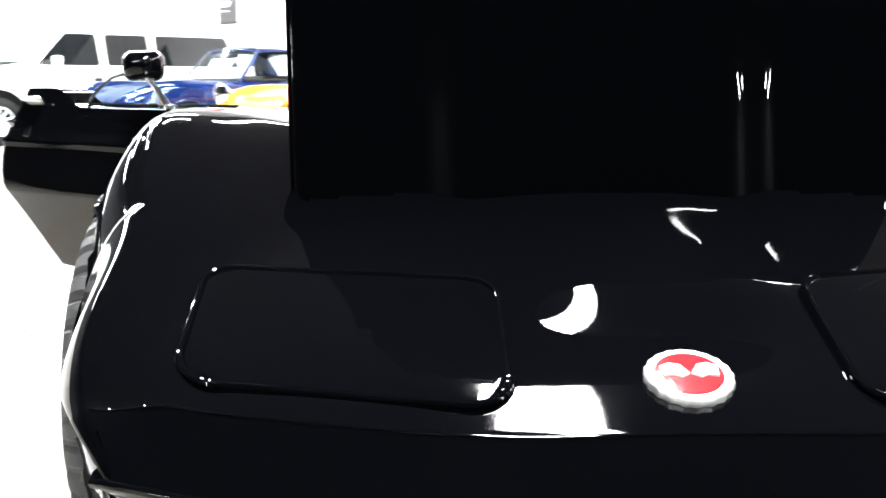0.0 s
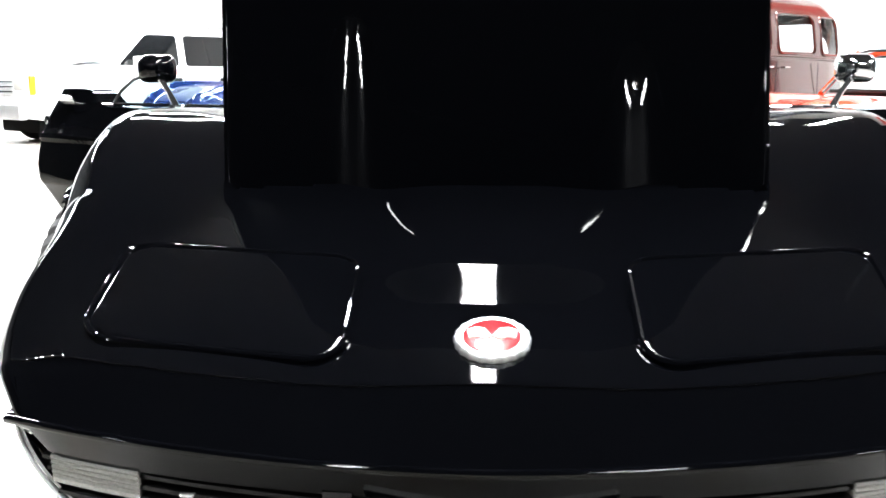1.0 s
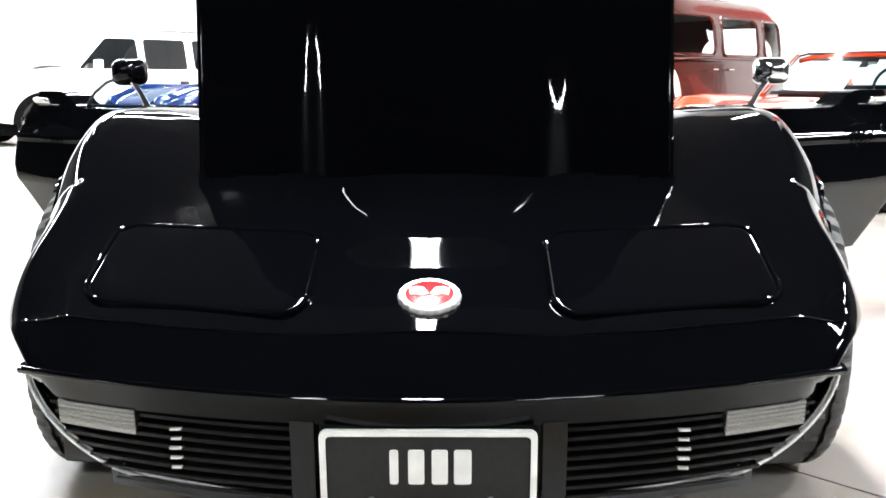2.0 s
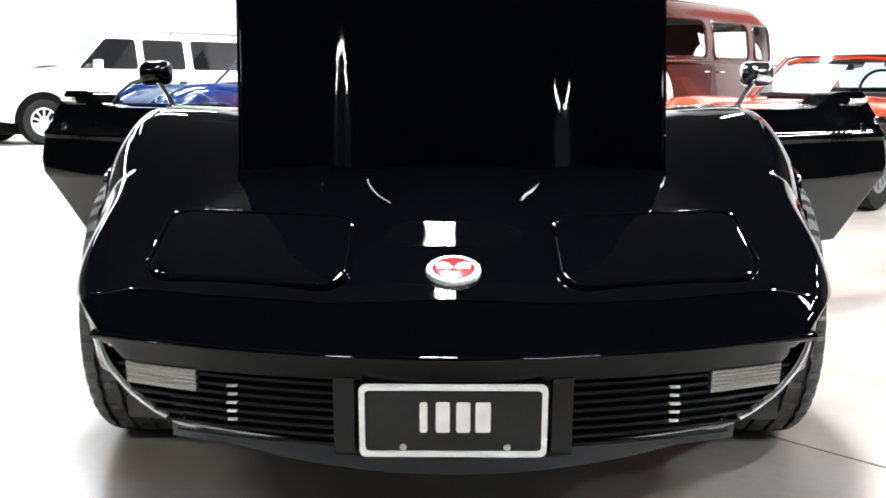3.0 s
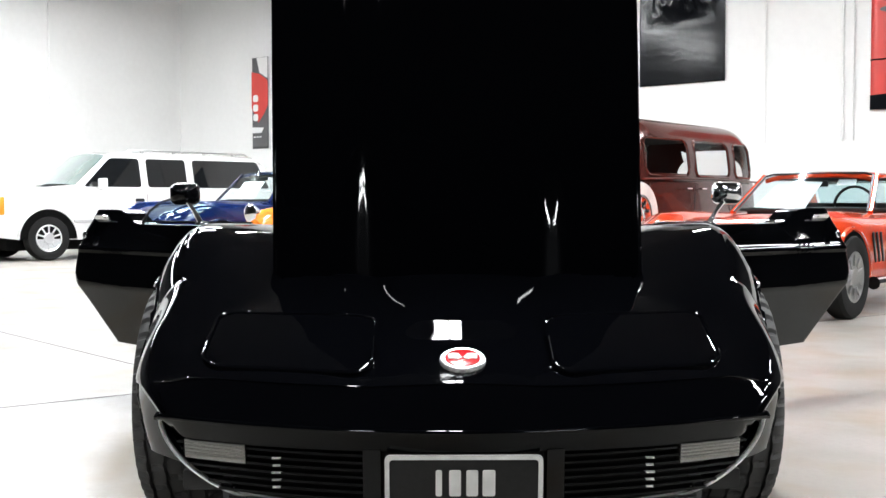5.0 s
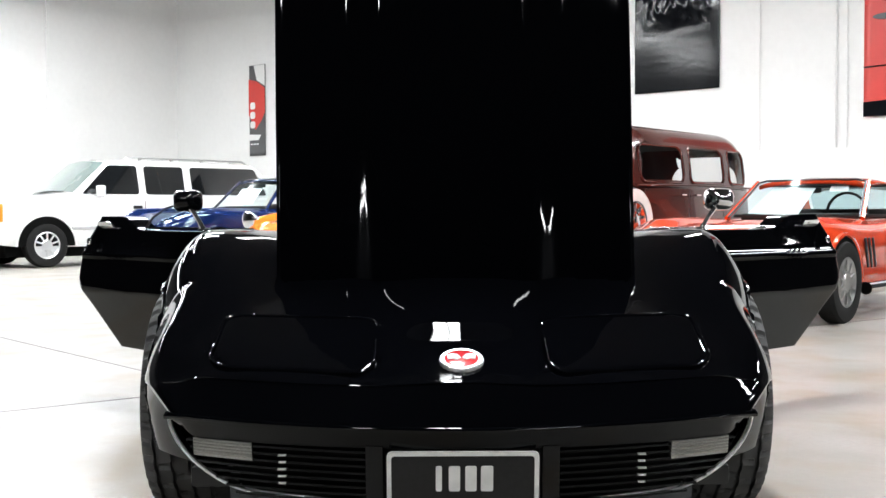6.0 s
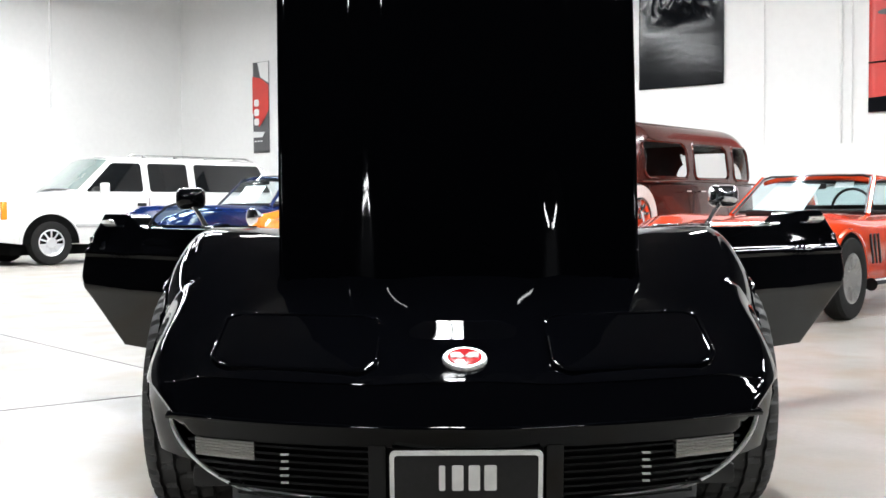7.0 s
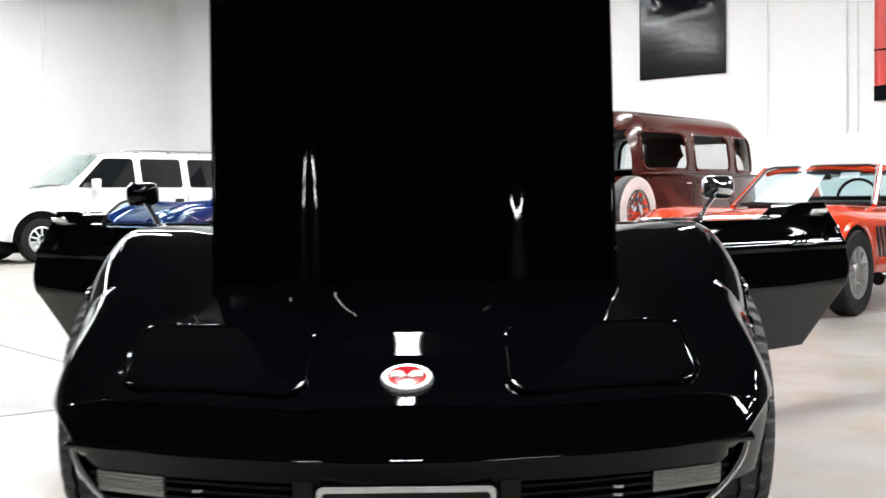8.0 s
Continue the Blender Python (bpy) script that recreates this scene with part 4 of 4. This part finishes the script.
def coupe(m, paint, label, roof_z=1.24, wb=2.49, screen_y=1.15, hw=0.88, belt=0.86, front=-0.85, bulge=True, lamps=False, nose_z=0.66, screen_hw=0.62):
    """A low car with two crested front fenders, clear screen and slim roof."""
    car = thing("parked_car", label, "car", m)
    rows = []
    ys = [front, front + 0.06, front + 0.2, -0.35, 0.0, 0.35, 0.7, screen_y - 0.1, screen_y + 1.2, wb, wb + 0.5, wb + 0.85]
    tops = [nose_z - 0.06, nose_z + 0.01, nose_z + 0.06, belt - 0.02, belt, belt - 0.005, belt - 0.015, belt - 0.02, belt - 0.01, belt + 0.02, belt - 0.03, belt - 0.12]
    ws = [hw - 0.2, hw - 0.12, hw - 0.06, hw - 0.02, hw, hw - 0.01, hw - 0.02, hw - 0.03, hw - 0.02, hw, hw - 0.06, hw - 0.16]
    for y, top, w in zip(ys, tops, ws):
        ring = []
        for k in range(41):
            u = -1 + k / 20
            x = u * (w - 0.05)
            crest = 0.075 * math.exp(-((abs(u) - 0.8) / 0.16) ** 2)
            ridge = 0.05 * math.exp(-(x / 0.2) ** 4) * (1 if bulge else 0.3)
            hood = 1 if y < screen_y else 0.2
            ring.append(Vector((x, y, top - 0.075 + (crest + ridge * step(y, front, 0.1)) * hood + 0.06 * (1 - hood))))
        mid = lerp(0.25, top, 0.55)
        low = [(w, top - 0.12), (w + 0.01, mid), (w - 0.03, mid - 0.08), (w - 0.1, 0.27)]
        rows.append(ring + [Vector((x, y, z)) for x, z in low] + [Vector((-x, y, z)) for x, z in low[::-1]])
    part("body", capped(rows), paint, car, smooth=45)
    for s in (-1, 1):
        for y in (0.0, wb):
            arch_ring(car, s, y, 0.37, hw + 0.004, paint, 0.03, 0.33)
        part("side_pipe", tube([(s * (hw + 0.0), 0.5, 0.26), (s * (hw + 0.0), wb - 0.5, 0.26)], 0.055, 12), CHROME, car, "chrome side trim")
        for k in range(3):
            part("vent", box((0.012, 0.035, 0.26), (s * (hw + 0.006), 0.5 + 0.09 * k, 0.56), 0.004, Matrix.Rotation(radians(18), 4, "X")), BLACK_TRIM, car)
        part("pillar", tube([(s * (screen_hw + 0.03), screen_y - 0.08, belt - 0.02), (s * (screen_hw - 0.08), screen_y + 0.4, roof_z - 0.05)], 0.022, 8), paint, car)
        part("rear_pillar", capped([[Vector((s * x, y, z)) for x, y, z in r] for r in (((screen_hw, screen_y + 1.35, belt - 0.02), (screen_hw, screen_y + 1.9, belt - 0.02), (screen_hw - 0.05, screen_y + 1.9, belt - 0.02), (screen_hw - 0.05, screen_y + 1.35, belt - 0.02)), ((screen_hw - 0.08, screen_y + 1.2, roof_z - 0.05), (screen_hw - 0.08, screen_y + 1.45, roof_z - 0.05), (screen_hw - 0.13, screen_y + 1.45, roof_z - 0.05), (screen_hw - 0.13, screen_y + 1.2, roof_z - 0.05)))]), paint, car)
        if lamps:
            part("headlamp", spun(((-0.1, 0.06), (0.0, 0.115), (0.02, 0.12), (0.03, 0.105), (0.05, 0.0)), 28), CHROME, car, "round chrome-ringed headlamp", m=pose(s * (hw - 0.28), front + 0.03, nose_z + 0.02, 0, 0, -90))
    rows = []
    for y, h, z in ((screen_y + 0.36, screen_hw - 0.1, roof_z - 0.045), (screen_y + 0.42, screen_hw - 0.09, roof_z - 0.02), (screen_y + 0.8, screen_hw - 0.08, roof_z), (screen_y + 1.3, screen_hw - 0.09, roof_z - 0.03), (screen_y + 1.5, screen_hw - 0.12, roof_z - 0.08)):
        rows.append([Vector((h * c, y, z - 0.05 * abs(c) ** 3)) for c in [-1 + k / 8 for k in range(17)]])
    roof = part("roof", grid(rows), paint, car)
    solid = roof.modifiers.new("thickness", "SOLIDIFY")
    solid.thickness = 0.03
    part("windscreen", rounded_bm_screen(((-screen_hw, screen_y - 0.08, belt - 0.01), (screen_hw, screen_y - 0.08, belt - 0.01), (screen_hw - 0.12, screen_y + 0.38, roof_z - 0.05), (-screen_hw + 0.12, screen_y + 0.38, roof_z - 0.05)), 0.0), CAR_GLASS, car, "clear windscreen")
    part("headliner", box((2 * screen_hw - 0.2, 1.1, 0.012), (0, screen_y + 0.92, roof_z - 0.085), 0.004), INTERIOR, car)
    part("cabin_tub", box((2 * screen_hw - 0.04, 1.95, 0.03), (0, screen_y + 0.95, belt + 0.004), 0.008), INTERIOR, car)
    part("screen_frame", tube([(-screen_hw - 0.01, screen_y - 0.09, belt - 0.01), (-screen_hw + 0.1, screen_y + 0.37, roof_z - 0.055), (-screen_hw + 0.18, screen_y + 0.385, roof_z - 0.035), (screen_hw - 0.18, screen_y + 0.385, roof_z - 0.035), (screen_hw - 0.1, screen_y + 0.37, roof_z - 0.055), (screen_hw + 0.01, screen_y - 0.09, belt - 0.01)], 0.011, 8), BLACK_TRIM, car, "dark windscreen frame")
    part("mirror", box((0.2, 0.02, 0.06), (0, screen_y + 0.38, roof_z - 0.13), 0.01), BLACK_TRIM, car)
    hoop = [Vector((0.32 + 0.19 * math.cos(2 * math.pi * k / 24), screen_y + 0.45, belt + 0.03 + 0.19 * math.sin(2 * math.pi * k / 24))) for k in range(25)]
    part("steering_wheel", tube(hoop, 0.014, 6), INTERIOR, car)
    pane("rear_window", CAR_GLASS, ((-screen_hw + 0.1, screen_y + 1.85, belt - 0.03), (screen_hw - 0.1, screen_y + 1.85, belt - 0.03), (screen_hw - 0.16, screen_y + 1.48, roof_z - 0.09), (-screen_hw + 0.16, screen_y + 1.48, roof_z - 0.09)), car)
    part("dashboard", box((2 * screen_hw - 0.1, 0.3, 0.1), (0, screen_y + 0.2, belt - 0.02), 0.03), INTERIOR, car)
    part("seat_back", box((2 * screen_hw - 0.1, 0.16, 0.3), (0, screen_y + 1.1, belt - 0.08), 0.05), INTERIOR, car)
    part("bumper", tube([(-hw + 0.1, front + 0.12, 0.42), (-0.3, front - 0.03, 0.42), (0.3, front - 0.03, 0.42), (hw - 0.1, front + 0.12, 0.42)], 0.04, 10), CHROME, car, "slim chrome bumper")
    w = None
    for s in (1, -1):
        for y in (0.0, wb):
            w2 = car_wheel(car, s * (hw - 0.052), y, 0.335, 0.18, DULL_METAL, TYRE_DARK, w)
            w = w or w2
    return car


def parked(x, y):
    return pose(x, y, 0, 0, 0, TURN)


suburban(pose(-7.30, 17.22, 0, 0, 0, -46))
old_sedan(parked(0.84, 8.5))
orange_red_car = coupe(parked(2.55, 7.16), ORANGE_RED, "orange-red classic sports coupe with chrome side trim")


def on_screen(u, v):
    """A place just behind the coupe's windscreen; u across it, v up it."""
    return ((0.62 - 0.12 * v) * u, lerp(1.07, 1.53, v) + 0.03, lerp(0.85, 1.19, v) - 0.03)


pane("price_sheet", PAPER, [on_screen(*c) for c in ((-0.82, 0.2), (0.02, 0.12), (0.1, 0.9), (-0.72, 0.95))], orange_red_car, 0.004, "white patch behind the windscreen, for paper and for glare")
pane("notice", PAPER, [on_screen(*c) for c in ((0.38, 0.8), (0.72, 0.8), (0.72, 0.96), (0.38, 0.96))], orange_red_car, 0.004, "small white notice behind the windscreen")
blue_car = coupe(parked(-3.9, 14.55), BLUE, "dark blue classic car with a broad windscreen", roof_z=1.48, wb=2.7, screen_y=1.2, belt=0.99, nose_z=0.8, bulge=False)
coupe(parked(-1.47, 12.24), ORANGE, "bright orange classic car with round headlamps", roof_z=1.34, wb=2.5, belt=0.93, nose_z=0.8, bulge=False, lamps=True)

# white pane added for the pale glare on the blue car's windscreen
pane("windscreen_sheet", PAPER, ((-0.4, 1.3, 1.06), (0.1, 1.3, 1.06), (0.1, 1.52, 1.3), (-0.4, 1.52, 1.3)), blue_car, 0.004, "white patch behind the windscreen, for paper and for glare")

# ---- banners and wall details ----
def banner(name, label, w, z0, wide, tall, mat, sag=0.0):
    """A vinyl banner hung flat on the long wall."""
    rows = []
    nu, nv = (64, 90) if sag > 0.5 else (16, 24)
    for i in range(nv + 1):
        v = i / nv
        row = []
        for j in range(nu + 1):
            u = j / nu - 0.5
            loose = sag * min(1.0, 6 * v * (1 - v) + 0.15) * min(1.0, 8 * (0.5 - abs(u)) + 0.1)
            # folds fan out from the middle of the upper half, cross creases lie lower down
            fan = math.atan2(u, 1.25 - v) * 9
            crumple = 1 - abs(noise.noise(Vector((u * 5 + fan * 0.5, v * 8, 3.1))))
            fine_fold = 1 - abs(noise.noise(Vector((u * 3, v * 20, 7.7))))
            off = 0.06 * crumple * step(v, 0.4, 0.7) * math.exp(-(u / 0.35) ** 2) + 0.0006 * fine_fold + 0.002 * noise.noise(Vector((u * 2.5, v * 2.5, 1.3)))
            row.append(Vector((wide * u, -0.03 - loose * off, tall * v)))
        rows.append(row)
    bm = grid(rows)
    ob = part(name, bm, mat, m=Matrix.Translation(hall(w, LONG_N, z0)) @ AX, smooth=60)
    solid = ob.modifiers.new("thickness", "SOLIDIFY")
    solid.thickness = 0.004
    return tagged(ob, label, "banner")


banner("wall_banner", "creased glossy black vinyl banner on the white wall", -7.7, 2.97, 1.6, 2.3, VINYL_BLACK, 1.0)
red_banner = banner("wall_banner", "red and black banner with a car picture", -3.67, 2.35, 1.7, 3.0, VINYL_RED, 0.1)
tall_banner = banner("wall_banner", "narrow tall grey and red banner", -18.47, 2.24, 0.56, 2.1, VINYL_GREY, 0.1)


def on_banner(name, ob, outline, mat, label=""):
    """A flat printed shape on a banner; outline in metres from its lower middle."""
    return part(name, slab(outline, -0.048, -0.044), mat, ob, label, smooth=0)


def oval(cx, cz, rx, rz, n=28, a0=0.0, a1=360.0):
    return [(cx + rx * math.cos(radians(lerp(a0, a1, k / n))), cz + rz * math.sin(radians(lerp(a0, a1, k / n)))) for k in range(n)]


on_banner("red_shape", tall_banner, [(-0.28, 1.78), (0.0, 1.72), (0.2, 1.6), (0.28, 1.55), (0.28, 1.0), (0.15, 0.8), (-0.05, 0.6), (-0.28, 0.95)], VINYL_RED, "faded red picture")
on_banner("pale_corner", tall_banner, [(-0.1, 2.09), (0.28, 2.09), (0.28, 1.6), (0.0, 1.75)], WALL_WHITE, "pale corner")
on_banner("stripe", tall_banner, [(-0.28, 0.36), (0.05, 0.36), (0.14, 0.48), (-0.28, 0.5)], PAPER, "white stripe")
for k in range(3):
    part("bar", slab(round_rect(0.17, 0.16, 0.05, 4, -0.14, 0.72 + 0.22 * k), -0.052, -0.0485), PAPER, tall_banner)
for k in range(3):
    part("small_bar", slab(round_rect(0.07, 0.03, 0.01, 3, -0.18 + 0.1 * k, 0.27), -0.052, -0.0485), PAPER, tall_banner)
on_banner("dark_foot", red_banner, [(-0.85, 0.0), (0.85, 0.0), (0.85, 0.3), (-0.85, 0.22)], VINYL_BLACK, "dark lower edge")
on_banner("door_line", red_banner, [(-0.85, 0.74), (0.85, 0.78), (0.85, 0.8), (-0.85, 0.76)], VINYL_BLACK)
on_banner("door_handle", red_banner, oval(-0.5, 1.5, 0.22, 0.05), VINYL_GREY, "dark handle shape")
on_banner("badge", red_banner, round_rect(0.2, 0.2, 0.06, 4, 0.0, 0.52), VINYL_BLACK)
for w, wide in ((-4.95, 0.05), (-4.78, 0.03), (-6.2, 0.025)):
    bm = tube([(w, LONG_N - 0.03, 1.9), (w, LONG_N - 0.03, TOP)], wide / 2, 8)
    tagged(part("wall_conduit", bm, WALL_WHITE, m=AX), "white painted conduit running up the wall", "conduit")
bm = tube([(LEFT_W + 0.05, 11.9, 3.2), (LEFT_W + 0.05, 11.9, TOP)], 0.03, 8)
tagged(part("wall_conduit", bm, WALL_WHITE, m=AX), "white painted conduit running up the wall", "conduit")

for a, b in (((-2.54, 4.98), (1.0, 0.78)), ((-2.05, 2.72), (-1.54, 3.1))):
    d = (Vector((*b, 0)) - Vector((*a, 0))).normalized()
    mid = Vector((*a, 0))
    bm = box((24.0, 0.007, 0.003), (0, 0, 0.0002))
    tagged(part("floor_joint", bm, JOINT, smooth=0, m=Matrix.Translation(mid) @ Matrix.Rotation(math.atan2(d.y, d.x), 4, "Z")), "thin dark joint sawn into the concrete floor", "floor joint", kind="structure")
